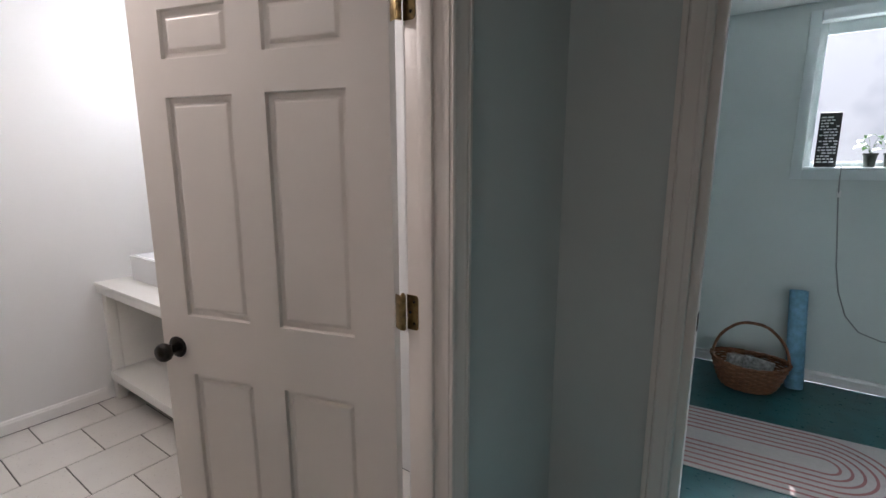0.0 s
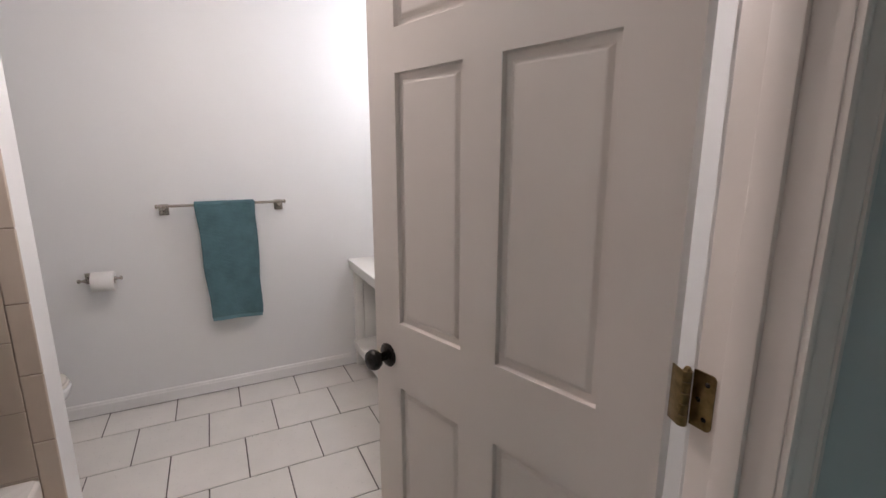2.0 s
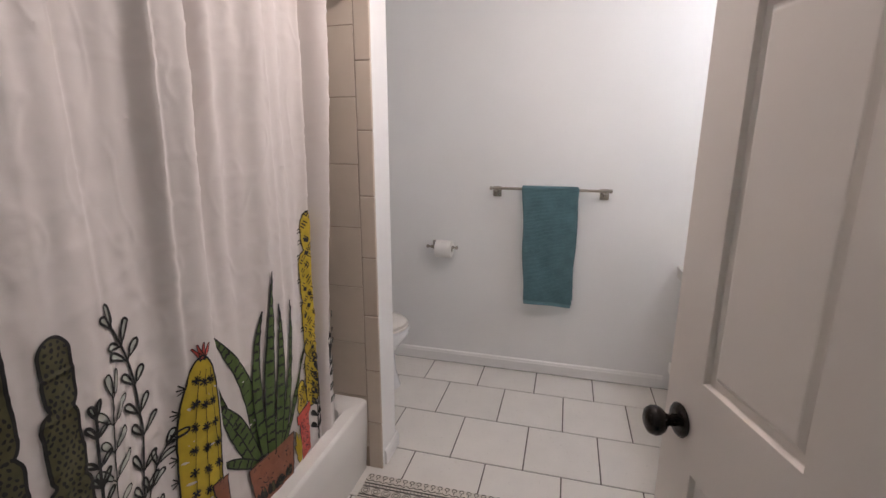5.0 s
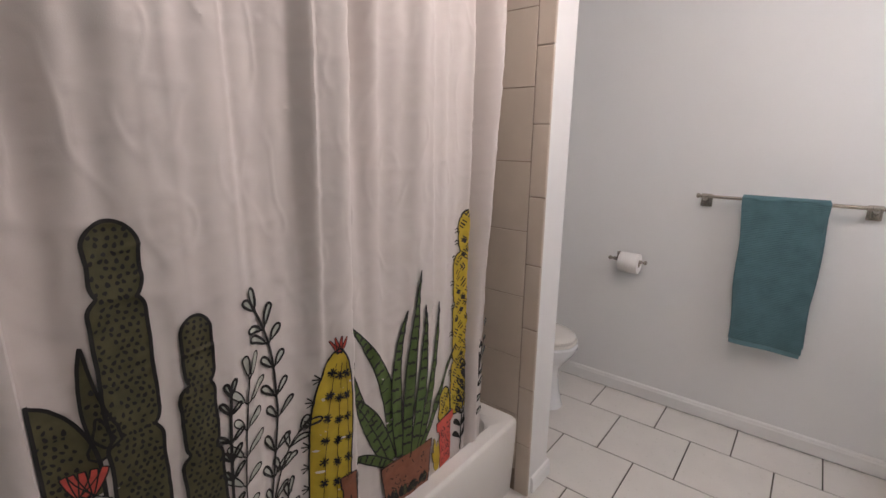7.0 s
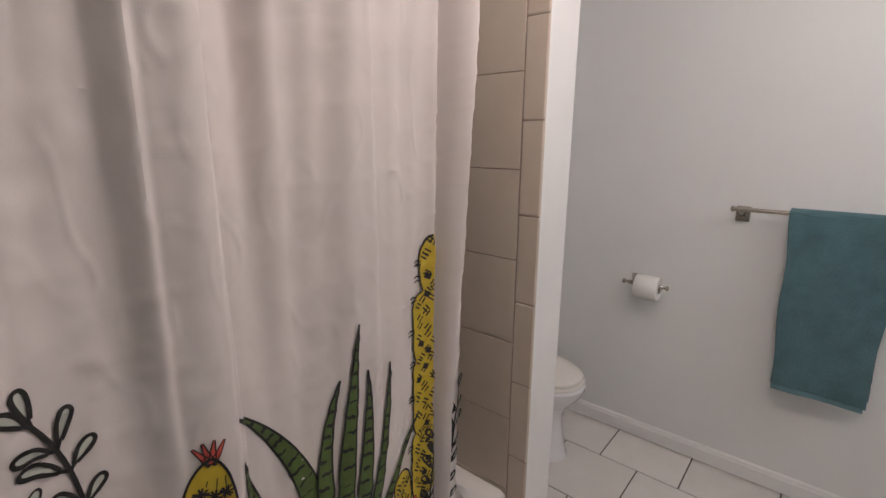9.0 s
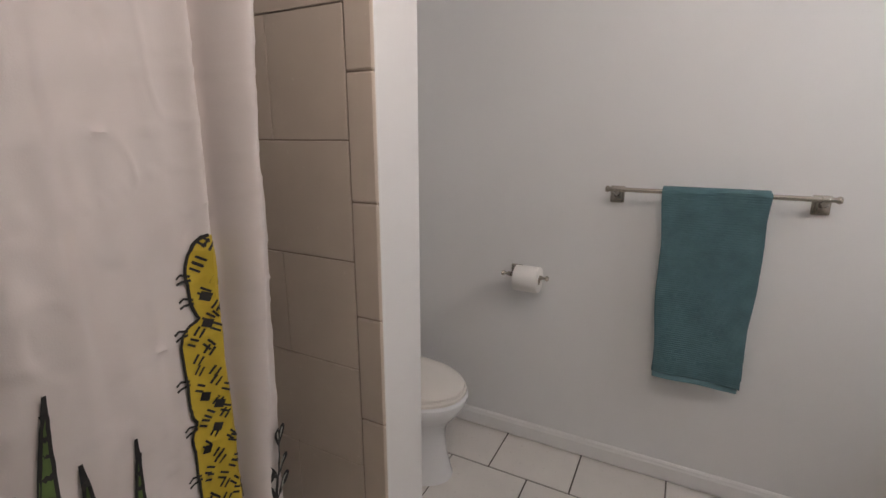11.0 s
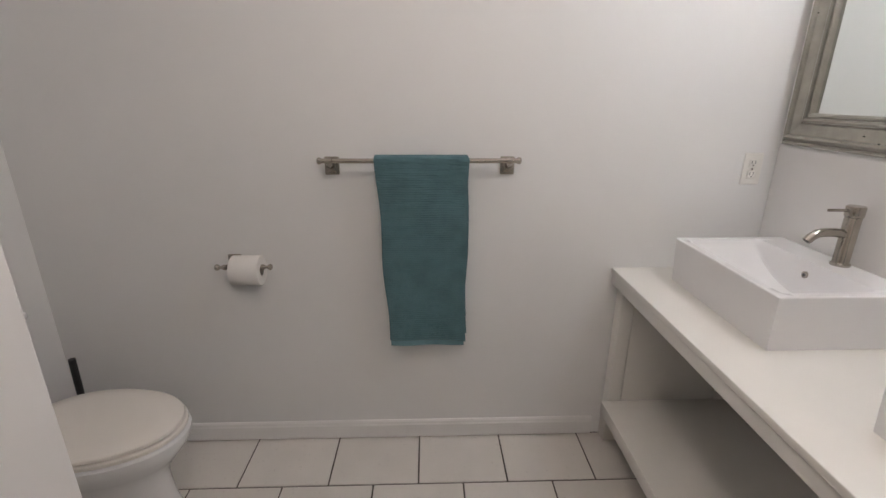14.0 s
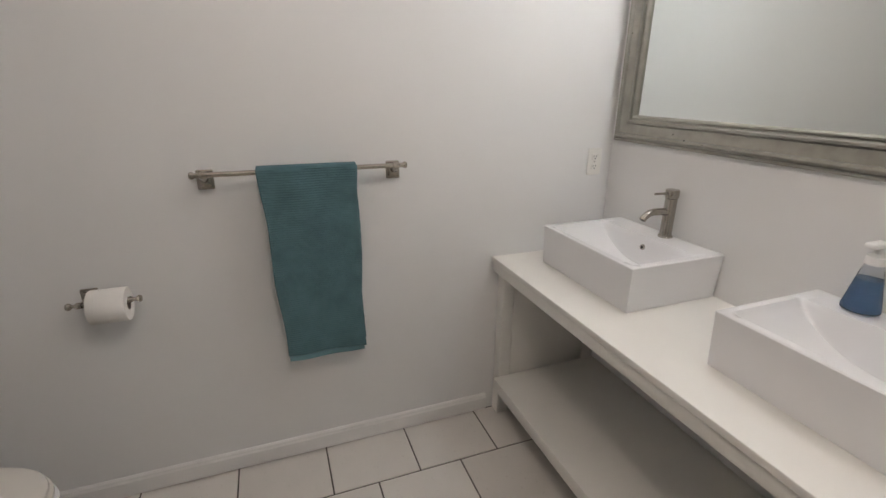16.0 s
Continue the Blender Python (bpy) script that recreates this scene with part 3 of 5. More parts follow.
towel_sheet(0.270, 0.592, 0.030, 0.530, 0.60, 0.007, "front_layer", 1)
towel_sheet(0.276, 0.596, 0.028, 0.556, 0.62, 0.000, "inner_layer", 0)
HEM = shader("pale_teal_hem", (0.13, 0.25, 0.28), 0.9, vary=0.08, scale=40, bump=0.05, grain=500, sheen=0.2)
bm = bmesh.new()
line = []
for i in range(25):
    u = i / 24
    x = BAR_X + 0.0105 + 0.004 + 0.010 * math.sin(3.3 * u + 0.6) + 0.004 * math.sin(9 * u) - 0.010
    y = 0.304 + 0.286 * u
    z = 0.529 + 0.006 * math.sin(2.6 * u) - 0.012 * u
    line.append([bm.verts.new((x, y, z + 0.006)), bm.verts.new((x + 0.002, y, z - 0.022)), bm.verts.new((x - 0.003, y, z - 0.022)), bm.verts.new((x - 0.005, y, z + 0.006))])
for a, b in zip(line, line[1:]):
    for k in range(4):
        bm.faces.new((a[k], a[(k + 1) % 4], b[(k + 1) % 4], b[k]))
bm.faces.new(line[0])
bm.faces.new(line[-1])
part("hem", bm, HEM, towel, "paler woven hem along the bottom")

PX, PZ = WX + 0.074, 0.838
holder = thing("toilet_paper_holder", pose(0, 0, 0), "brushed nickel single-arm toilet paper holder", "paper holder")
plate = part("wall_plate", boxes(((WX + 0.0005, -0.311, PZ - 0.034), (WX + 0.010, -0.261, PZ + 0.028)), bevel=0.004, segs=3), NICKEL, holder)
part("raised_square", boxes(((WX + 0.0102, -0.303, PZ - 0.024), (WX + 0.018, -0.269, PZ + 0.019)), bevel=0.003), NICKEL, plate)
part("neck", tube(bmesh.new(), [(WX + 0.016, -0.286, PZ - 0.002), (WX + 0.045, -0.286, PZ), (PX, -0.286, PZ)], 0.011, 16), NICKEL, plate)
arm = part("arm", rod(bmesh.new(), (PX, -0.293, PZ), (PX, -0.158, PZ), 0.007), NICKEL, holder)
for y, s in ((-0.298, -1), (-0.161, 1)):
    part("ball_end", lathe(bmesh.new(), [(0.0095, -0.008), (0.0105, 0.004), (0.006, 0.012), (0.0055, 0.018), (0.0105, 0.023), (0.012, 0.029), (0.009, 0.035), (0, 0.037)], 24, pose(PX, y, PZ, -90 * s, 0, 0)), NICKEL, holder)
roll = thing("toilet_paper_roll", pose(PX, -0.2165, PZ - 0.012), "full white roll of toilet paper on its holder", "toilet paper")
turn = Matrix.Rotation(radians(90), 4, "X")
part("paper", lathe(bmesh.new(), [(0.021, -0.052), (0.054, -0.052), (0.0555, -0.050), (0.0555, 0.050), (0.054, 0.052), (0.021, 0.052)], 48, turn), PAPER, roll)
CARD = shader("grey_card", (0.40, 0.35, 0.30), 0.9)
part("core", lathe(bmesh.new(), [(0.0205, -0.0515), (0.0205, 0.0515), (0.0195, 0.0515), (0.0195, -0.0515)], 32, turn), CARD, roll, "grey cardboard core")

outlet = thing("wall_outlet", pose(WX, 1.658, 1.186), "white double wall outlet with a cover plate", "outlet")
part("cover_plate", boxes(((0.0003, -0.036, -0.058), (0.006, 0.036, 0.058)), bevel=0.003, segs=3), VANITY, outlet)
for z in (0.021, -0.021):
    soc = part("receptacle", boxes(((0.0058, -0.0165, z - 0.0145), (0.0085, 0.0165, z + 0.0145)), bevel=0.002), VANITY, outlet)
    for y in (-0.0065, 0.0065):
        part("slot", boxes(((0.0083, y - 0.0011, z - 0.001), (0.0089, y + 0.0011, z + 0.008))), BLACK, soc, "dark slot")
    part("ground_hole", lathe(bmesh.new(), [(0, 0.0004), (0.0026, 0.0004)], 12, pose(0.0086, 0, z - 0.007, 0, 90, 0)), BLACK, soc, "dark round hole")
part("screw", lathe(bmesh.new(), [(0, 0.001), (0.003, 0.0006), (0.0034, 0)], 12, pose(0.006, 0, 0, 0, 90, 0)), NICKEL, outlet)

# ---- toilet and brush ----
toilet = thing("toilet", pose(-2.502, -0.088, 0), "white two-piece toilet with a closed cream lid", "toilet")


def oval(y_front, y_back, half, z, n=44, flat=0.0):
    """An egg-shaped outline, longer towards the front."""
    pts = []
    yc = y_front - (y_front - y_back) * 0.56
    for k in range(n):
        a = 2 * math.pi * k / n
        reach = (y_front - yc) if math.sin(a) > 0 else (yc - y_back)
        s = math.sin(a)
        c = math.cos(a)
        pts.append((half * math.copysign(abs(c) ** 0.92, c), yc + reach * s, z))
    return pts


def loft(bm, rings):
    rows = [[bm.verts.new(p) for p in r] for r in rings]
    n = len(rows[0])
    for a, b in zip(rows, rows[1:]):
        for k in range(n):
            bm.faces.new((a[k], a[(k + 1) % n], b[(k + 1) % n], b[k]))
    bm.faces.new(rows[0])
    bm.faces.new(rows[-1])
    return bm


part("bowl", loft(bmesh.new(), [oval(-0.325, -0.90, 0.146, 0.001), oval(-0.332, -0.90, 0.143, 0.02), oval(-0.352, -0.88, 0.130, 0.10), oval(-0.360, -0.86, 0.124, 0.19), oval(-0.352, -0.85, 0.130, 0.24),
                               oval(-0.315, -0.84, 0.156, 0.29), oval(-0.279, -0.84, 0.180, 0.335), oval(-0.264, -0.84, 0.190, 0.365), oval(-0.262, -0.84, 0.192, 0.385), oval(-0.270, -0.84, 0.186, 0.393)]), CERAMIC, toilet)
part("seat", loft(bmesh.new(), [oval(-0.276, -0.80, 0.182, 0.395), oval(-0.270, -0.80, 0.188, 0.398), oval(-0.270, -0.80, 0.188, 0.409), oval(-0.275, -0.80, 0.184, 0.413)]), SEATW, toilet, "cream plastic seat ring")
part("lid", loft(bmesh.new(), [oval(-0.282, -0.80, 0.178, 0.4165), oval(-0.277, -0.80, 0.183, 0.419), oval(-0.279, -0.80, 0.182, 0.428), oval(-0.290, -0.79, 0.172, 0.434), oval(-0.35, -0.74, 0.125, 0.438), oval(-0.44, -0.66, 0.06, 0.440)]), SEATW, toilet, "cream plastic lid, closed")
tank = part("tank", boxes(((-0.165, SY + 0.104, 0.385), (0.165, SY + 0.209, 0.72)), bevel=0.022, segs=4), CERAMIC, toilet)
part("tank_lid", boxes(((-0.172, SY + 0.0985, 0.722), (0.172, SY + 0.219, 0.752)), bevel=0.010, segs=3), CERAMIC, tank)
part("flush_lever", boxes(((-0.15, SY + 0.210, 0.655), (-0.09, SY + 0.224, 0.672)), bevel=0.005), NICKEL, tank)
brush = thing("toilet_brush", pose(-2.795, -0.915, 0), "black toilet brush in a round holder behind the toilet", "toilet brush")
part("holder", lathe(bmesh.new(), [(0, 0.001), (0.045, 0.001), (0.048, 0.006), (0.046, 0.14), (0.040, 0.15), (0.016, 0.152)], 28), BLACK, brush)
part("handle", tube(bmesh.new(), [(0, 0, 0.15), (-0.004, 0, 0.30), (-0.009, 0, 0.480)], 0.0125, 16), BLACK, brush)

# ---- bathtub ----
tub = thing("bathtub", pose(0, 0, 0), "white acrylic alcove bathtub with a plain apron", "bathtub")
TX0, TX1, TYF, TZ = -1.7685, -0.29, -0.290, 0.362


def slab_ring(x0, x1, y0, y1, z, r, n=6):
    pts = []
    for cx, cy, a0 in ((x1 - r, y1 - r, 0), (x0 + r, y1 - r, 90), (x0 + r, y0 + r, 180), (x1 - r, y0 + r, 270)):
        for k in range(n + 1):
            a = radians(a0 + 90 * k / n)
            pts.append((cx + r * math.cos(a), cy + r * math.sin(a), z))
    return pts


bm = loft(bmesh.new(), [slab_ring(TX0, TX1, SY + 0.002, TYF - 0.016, 0.001, 0.012), slab_ring(TX0, TX1, SY + 0.002, TYF - 0.004, 0.20, 0.012), slab_ring(TX0, TX1, SY + 0.002, TYF, TZ - 0.020, 0.012),
                        slab_ring(TX0 + 0.001, TX1 - 0.001, SY + 0.003, TYF - 0.002, TZ - 0.008, 0.014), slab_ring(TX0 + 0.005, TX1 - 0.005, SY + 0.007, TYF - 0.010, TZ, 0.018),
                        slab_ring(TX0 + 0.075, TX1 - 0.075, SY + 0.06, TYF - 0.060, TZ - 0.001, 0.06), slab_ring(TX0 + 0.085, TX1 - 0.085, SY + 0.07, TYF - 0.072, TZ - 0.014, 0.08),
                        slab_ring(TX0 + 0.14, TX1 - 0.20, SY + 0.11, TYF - 0.12, 0.07, 0.12), slab_ring(TX0 + 0.20, TX1 - 0.26, SY + 0.16, TYF - 0.17, 0.05, 0.10)])
part("tub_body", bm, ACRYLIC, tub)
part("drain", lathe(bmesh.new(), [(0, 0.004), (0.025, 0.003), (0.03, 0)], 24, pose(-0.62, -0.66, 0.0505)), NICKEL, tub)
# ---- shower curtain ----
CX0, CX1 = -1.587, -0.247


def ease(a, b, x):
    f = min(max((x - a) / (b - a), 0.0), 1.0)
    return f * f * (3 - 2 * f)


def drape(x, z):
    """How far out the curtain hangs at x and height z: folds that open downwards, with a step where it overlaps itself."""
    x -= 0.038
    high = ease(0.35, 2.0, z)
    y = -0.356 + 0.045 * ease(-0.95, -0.42, x)
    y += (0.008 + 0.009 * high) * math.sin(19.0 * x + 0.5 + 0.6 * math.sin(2.2 * z))
    y += 0.005 * math.sin(41 * x + 1.4 * z) * (0.3 + high)
    y += 0.003 * math.sin(88 * x + 2.1 * z + 1.0) * (0.15 + high)
    y += 0.050 * (ease(-1.000, -0.972, x) - ease(-0.972, -0.80, x)) * (0.45 + 0.55 * high)
    y -= 0.040 * (ease(-1.120, -1.055, x) - ease(-1.012, -0.998, x)) * (0.30 + 0.70 * high)
    y += 0.030 * (ease(-0.735, -0.705, x) - ease(-0.705, -0.61, x)) * (0.12 + high)
    y += 0.018 * (ease(-0.600, -0.560, x) - ease(-0.560, -0.47, x)) * high
    y += 0.022 * (ease(-1.330, -1.300, x) - ease(-1.300, -1.20, x)) * high
    y += 0.016 * (ease(-0.900, -0.885, x) - ease(-0.885, -0.85, x)) * high
    y -= 0.046 * math.exp(-((x + 1.536) / 0.012) ** 2) * (0.42 + 0.58 * high)
    y += 0.052 * math.exp(-((x + 1.578) / 0.026) ** 2) * (0.22 + 0.78 * high)
    y += 0.0034 * noise.noise((x * 11, z * 6, 1.0)) + 0.0020 * noise.noise((x * 30, z * 18, 5.0))
    y -= 0.036 * ease(-0.480, -0.365, x)
    y += 0.048 * ease(-0.360, -0.352, x) - 0.045 * ease(-0.352, -0.285, x)
    ridge = 1 - abs(noise.noise((x * 9 + z * 5, z * 7 - x * 6, 9.0))) * 9
    y += 0.0019 * max(0.0, ridge) * ease(0.75, 1.0, z + 0.25 * noise.noise((x * 4, z * 4, 3.0)))
    cross = 1 - abs(noise.noise((x * 3 - z * 2, z * 13 + x * 4, 21.0))) * 9
    y += 0.0028 * max(0.0, cross)
    return y


def hem_line(x):
    return 0.300 + 0.010 * math.sin(23 * x)


curtain = thing("shower_curtain", pose(0, 0, 0), "white fabric shower curtain printed with potted cacti, drawn along the tub", "curtain")
bm = bmesh.new()
NXC, NZC = 360, 190
grid = []
for j in range(NZC + 1):
    f = j / NZC
    line = []
    for i in range(NXC + 1):
        x = CX0 + (CX1 - CX0) * i / NXC
        z = hem_line(x) + (1.98 - hem_line(x)) * f
        flare = 0.022 * math.sin(max(0.0, 1.25 - z) * 2.2) * (1 if z < 1.25 else 0) - 0.02 * ease(1.3, 1.9, z)
        line.append(bm.verts.new((x + flare * ease(-1.46, -1.58, x), drape(x, z), z)))
    grid.append(line)
for a, b in zip(grid, grid[1:]):
    for i in range(NXC):
        bm.faces.new((a[i], a[i + 1], b[i + 1], b[i]))
part("fabric", bm, CLOTH, curtain, "white creased fabric")
rod_thing = thing("curtain_rod", pose(0, 0, 0), "straight nickel shower curtain rod", "curtain rod")
part("rod", rod(bmesh.new(), (-1.769, -0.335, 2.03), (EX, -0.335, 2.03), 0.0125), NICKEL, rod_thing)
for k in range(12):
    ring = thing("curtain_ring", pose(CX0 + 0.03 + k * 0.1165, -0.335, 2.015), "nickel curtain ring on the rod", "curtain ring", "curtain rings")
    part("loop", tube(bmesh.new(), [(0, 0.022 * math.sin(a), 0.035 * math.cos(a) - 0.01) for a in [2 * math.pi * q / 16 for q in range(17)]], 0.0018, 8), NICKEL, ring)

INK = shader("black_ink", (0.012, 0.011, 0.010), 0.7, vary=0.1, bump=0.01)
OLIVE = shader("olive_ink", (0.074, 0.067, 0.029), 0.7, vary=0.18, scale=40, bump=0.01)
GREEN = shader("green_ink", (0.068, 0.112, 0.026), 0.7, vary=0.15, scale=40, bump=0.01)
YELLOW = shader("yellow_ink", (0.46, 0.33, 0.022), 0.7, vary=0.08, scale=40, bump=0.01)
REDINK = shader("red_ink", (0.55, 0.075, 0.055), 0.7, vary=0.1, scale=40, bump=0.01)
CLAY = shader("terracotta_ink", (0.24, 0.085, 0.045), 0.7, vary=0.12, scale=40, bump=0.01)
SAGE = shader("sage_ink", (0.43, 0.44, 0.39), 0.7, vary=0.1, scale=40, bump=0.01)


class Print:
    """Ink shapes laid on the curtain's folds, gathered by ink."""

    def __init__(self):
        self.inks = {}

    def vert(self, bm, x, z, lift):
        return bm.verts.new((x, drape(x, z) + lift, z))

    def blade(self, spine, width, ink, line=0.004, n=22, fill=True, lift=0.0016, right=9.0, low=-9.0, edge=0.0030):
        """A shape along a spine, as wide on both sides as width(f); ink fills it, black runs round it."""
        pts = []
        for k in range(n + 1):
            f = 1 - (1 - k / n) ** 1.5
            a, b, c = spine
            pts.append(Vector([(1 - f) ** 2 * a[q] + 2 * f * (1 - f) * b[q] + f * f * c[q] for q in (0, 1)]))
        left, rite, rows = [], [], []
        for k, p in enumerate(pts):
            way = (pts[min(k + 1, n)] - pts[max(k - 1, 0)]).normalized()
            side = Vector((-way.y, way.x))
            w = width(1 - (1 - k / n) ** 1.5)
            row = [p + side * w * s for s in (1, 0.75, 0.5, 0.25, 0, -0.25, -0.5, -0.75, -1)]
            for q in row:
                q.x = max(min(q.x, right), low)
            rows.append(row)
            left.append(row[0])
            rite.append(row[-1])
        if fill:
            bm = self.inks.setdefault(ink.name, (ink, bmesh.new()))[1]
            vs = [[self.vert(bm, q.x, q.y, lift) for q in row] for row in rows]
            for a, b in zip(vs, vs[1:]):
                for k in range(8):
                    bm.faces.new((a[k], a[k + 1], b[k + 1], b[k]))
        if line:
            self.stroke(left + rite[::-1] + [left[0]], line, edge)
        return pts

    def stroke(self, pts, width, lift=0.0030, ink=None):
        ink = ink or INK
        bm = self.inks.setdefault(ink.name, (ink, bmesh.new()))[1]
        pts = [Vector(p) for p in pts]
        last = None
        for k, p in enumerate(pts):
            way = pts[min(k + 1, len(pts) - 1)] - pts[max(k - 1, 0)]
            if way.length < 1e-6:
                continue
            side = Vector((-way.y, way.x)).normalized() * width / 2
            now = (self.vert(bm, p.x + side.x, p.y + side.y, lift), self.vert(bm, p.x - side.x, p.y - side.y, lift))
            if last:
                bm.faces.new((last[0], now[0], now[1], last[1]))
            last = now

    def dot(self, x, z, long, wide, turn):
        """One small teardrop mark."""
        bm = self.inks.setdefault(INK.name, (INK, bmesh.new()))[1]
        ring = []
        for k in range(8):
            a = math.pi * k / 4
            u, v = long * math.cos(a), wide * math.sin(a) * (1 - 0.35 * math.cos(a))
            ring.append(self.vert(bm, x + u * math.cos(turn) - v * math.sin(turn), z + u * math.sin(turn) + v * math.cos(turn), 0.0030))
        bm.faces.new(ring)

    def done(self, name, label):
        holder_part = None
        for ink, bm in self.inks.values():
            ob = part(name if holder_part is None else "ink_layer", bm, ink, holder_part or curtain, label if holder_part is None else "")
            if holder_part:
                ob["kind"] = "stuff"
            holder_part = holder_part or ob


rng = random.Random(4)


def column(pr, x0, z0, x1, z1, half, ink, line=0.005, right=9.0, low=-9.0):
    """One rounded cactus segment from (x0, z0) up to (x1, z1)."""
    tall = z1 - z0
    cap = min(0.5, half * 1.5 / tall)

    def width(f):
        end = 1.0
        if f > 1 - cap:
            end = max(0.0, 1 - ((f - 1 + cap) / cap) ** 2) ** 0.5
        if f < cap * 0.5:
            end = max(0.0, 1 - ((cap * 0.5 - f) / (cap * 0.5)) ** 2 * 0.6) ** 0.5
        return half * max(end, 0.03) * (1.05 - 0.10 * f + 0.03 * math.sin(9 * f))
    return pr.blade(((x0, z0), ((x0 + x1) / 2, (z0 + z1) / 2), (x1, z1)), width, ink, line, 44, right=right, low=low)


def pairs(pr, x, z0, z1, half, low):
    """Slanting pairs of short strokes, and here and there a solid square, over a cactus segment."""
    z, k = z0 + 0.016, 0
    while z < z1 - 0.014:
        reach = half * max(0.15, 1 - abs(2 * (z - z0) / (z1 - z0) - 1) ** 4) * 0.80
        for side in (-0.72, -0.05, 0.62):
            cx, cz = x + side * reach + rng.uniform(-0.004, 0.004), z + 0.012 * (k % 2) + rng.uniform(-0.005, 0.005)
            k += 1
            if cx < low + 0.010:
                continue
            if rng.random() < 0.16:
                pr.stroke([(cx - 0.0075, cz - 0.003), (cx + 0.0075, cz + 0.004)], 0.0150)
                continue
            a = rng.choice((0.75, 0.6, 0.95, 2.3))
            dx, dz = 0.0085 * math.cos(a), 0.0085 * math.sin(a)
            for off in (-0.0048, 0.0048):
                ox, oz = -off * math.sin(a), off * math.cos(a)
                pr.stroke([(cx - dx + ox, cz - dz + oz), (cx + ox, cz + oz), (cx + dx + ox, cz + dz + oz)], 0.0040)
        z += 0.026


def drops(pr, x0, z0, x1, z1, half, pitch=0.0118, right=9.0):
    """Rows of small teardrop marks over a cactus segment."""
    rows = int((z1 - z0) / pitch)
    cap = min(0.5, half * 1.4 / (z1 - z0))
    for r in range(1, rows):
        f = r / rows
        room = half * 0.86 * (max(0.0, 1 - ((f - 1 + cap) / cap) ** 2) ** 0.5 if f > 1 - cap else 1)
        n = int(2 * room / pitch)
        for k in range(n + 1):
            x = x0 + (x1 - x0) * f - room + (k + 0.5 * (r % 2)) * pitch + rng.uniform(-0.002, 0.002)
            z = z0 + (z1 - z0) * f + rng.uniform(-0.002, 0.002)
            if abs(x - x0 - (x1 - x0) * f) < room and x < right and rng.random() < 0.93:
                pr.dot(x, z, rng.uniform(0.0034, 0.0054), rng.uniform(0.0024, 0.0036), rng.uniform(0.7, 2.4))


def stack(pr, segs, ink, line, low=-9.0, right=9.0, n=170, cap_top=1.2):
    """A cactus of stacked rounded segments (z0, z1, x, half) with one outline; each may stand a little aside."""
    z0, z1 = min(q[0] for q in segs), max(q[1] for q in segs)
    rows = []
    for k in range(n + 1):
        z = z0 + (z1 - z0) * math.sin(math.pi / 2 * k / n)
        reach = []
        for a, b, x, half in segs:
            if a <= z <= b:
                cap = min(half * (cap_top if b >= z1 else 0.95), (b - a) / 2)
                e = max(0.0, (z - b + cap) / cap, (a + cap - z) / cap)
                w = half * (1 + 0.07 * noise.noise((z * 26, x * 90, 0.0))) * max(0.0, 1 - e ** (2.0 if b >= z1 else 2.4)) ** 0.5
                reach.append((x + max(w, 0.0008), x - max(w, 0.0008)))
        hi, lo = min(max(q[0] for q in reach), right), max(min(q[1] for q in reach), low)
        rows.append([Vector((lo + (hi - lo) * q / 8, z)) for q in range(9)])
    bm = pr.inks.setdefault(ink.name, (ink, bmesh.new()))[1]
    vs = [[pr.vert(bm, q.x, q.y, 0.0016) for q in row] for row in rows]
    for a, b in zip(vs, vs[1:]):
        for k in range(8):
            bm.faces.new((a[k], a[k + 1], b[k + 1], b[k]))
    if low > -9:
        pr.stroke([q[-1] for q in rows], line)
    else:
        pr.stroke([q[-1] for q in rows] + [q[0] for q in rows[-2::-1]], line)


# dark cacti
pr = Print()
BIG = ((0.33, 1.006, -0.4520, 0.0400), (0.985, 1.246, -0.4535, 0.0385), (1.222, 1.362, -0.4575, 0.0350))
for z0, z1, x, half in BIG:
    drops(pr, x, z0, x, z1, half)
stack(pr, BIG, OLIVE, 0.0062)
pr.blade(((-0.424, 0.985), (-0.392, 1.030), (-0.399, 1.165)), lambda f: 0.024 * min(1, 0.45 + f * 2.2) * max(0.0, 1 - f) ** 0.75, OLIVE, 0.0050, lift=0.0022, edge=0.0034)
drops(pr, -0.415, 0.985, -0.402, 1.10, 0.014)
pr.done("printed_cactus", "dark olive dotted cactus print")
pr = Print()
SMALL = ((0.33, 0.908, -0.553, 0.0360), (0.893, 1.048, -0.5555, 0.0310), (1.034, 1.176, -0.5640, 0.0275))
for z0, z1, x, half in SMALL:
    drops(pr, x, z0, x, z1, half)
stack(pr, SMALL, OLIVE, 0.0062)
pr.done("printed_cactus", "smaller dark olive dotted cactus print")
pr = Print()
column(pr, -0.302, 0.33, -0.302, 1.092, 0.098, OLIVE, 0.0062, right=-0.3255)
drops(pr, -0.302, 0.6, -0.302, 1.076, 0.092, right=-0.328)
pr.blade(((-0.392, 0.965), (-0.412, 0.99), (-0.404, 1.040)), lambda f: 0.014 * max(0.0, 1 - f ** 2.4) ** 0.6 * min(1, 0.5 + f * 3), OLIVE, 0.004)
for dx in (-0.030, -0.016, 0.0, 0.014, 0.024):
    pr.blade(((-0.374, 0.902), (-0.374 + dx * 0.7, 0.925), (-0.374 + dx, 0.952)), lambda f: 0.0085 * (1 - f * 0.45), REDINK, 0.0022, lift=0.0040, edge=0.0044)
pr.blade(((-0.412, 0.862), (-0.374, 0.888), (-0.338, 0.866)), lambda f: 0.026 * math.sin(math.pi * f) ** 0.6, SAGE, 0.004, lift=0.0040)
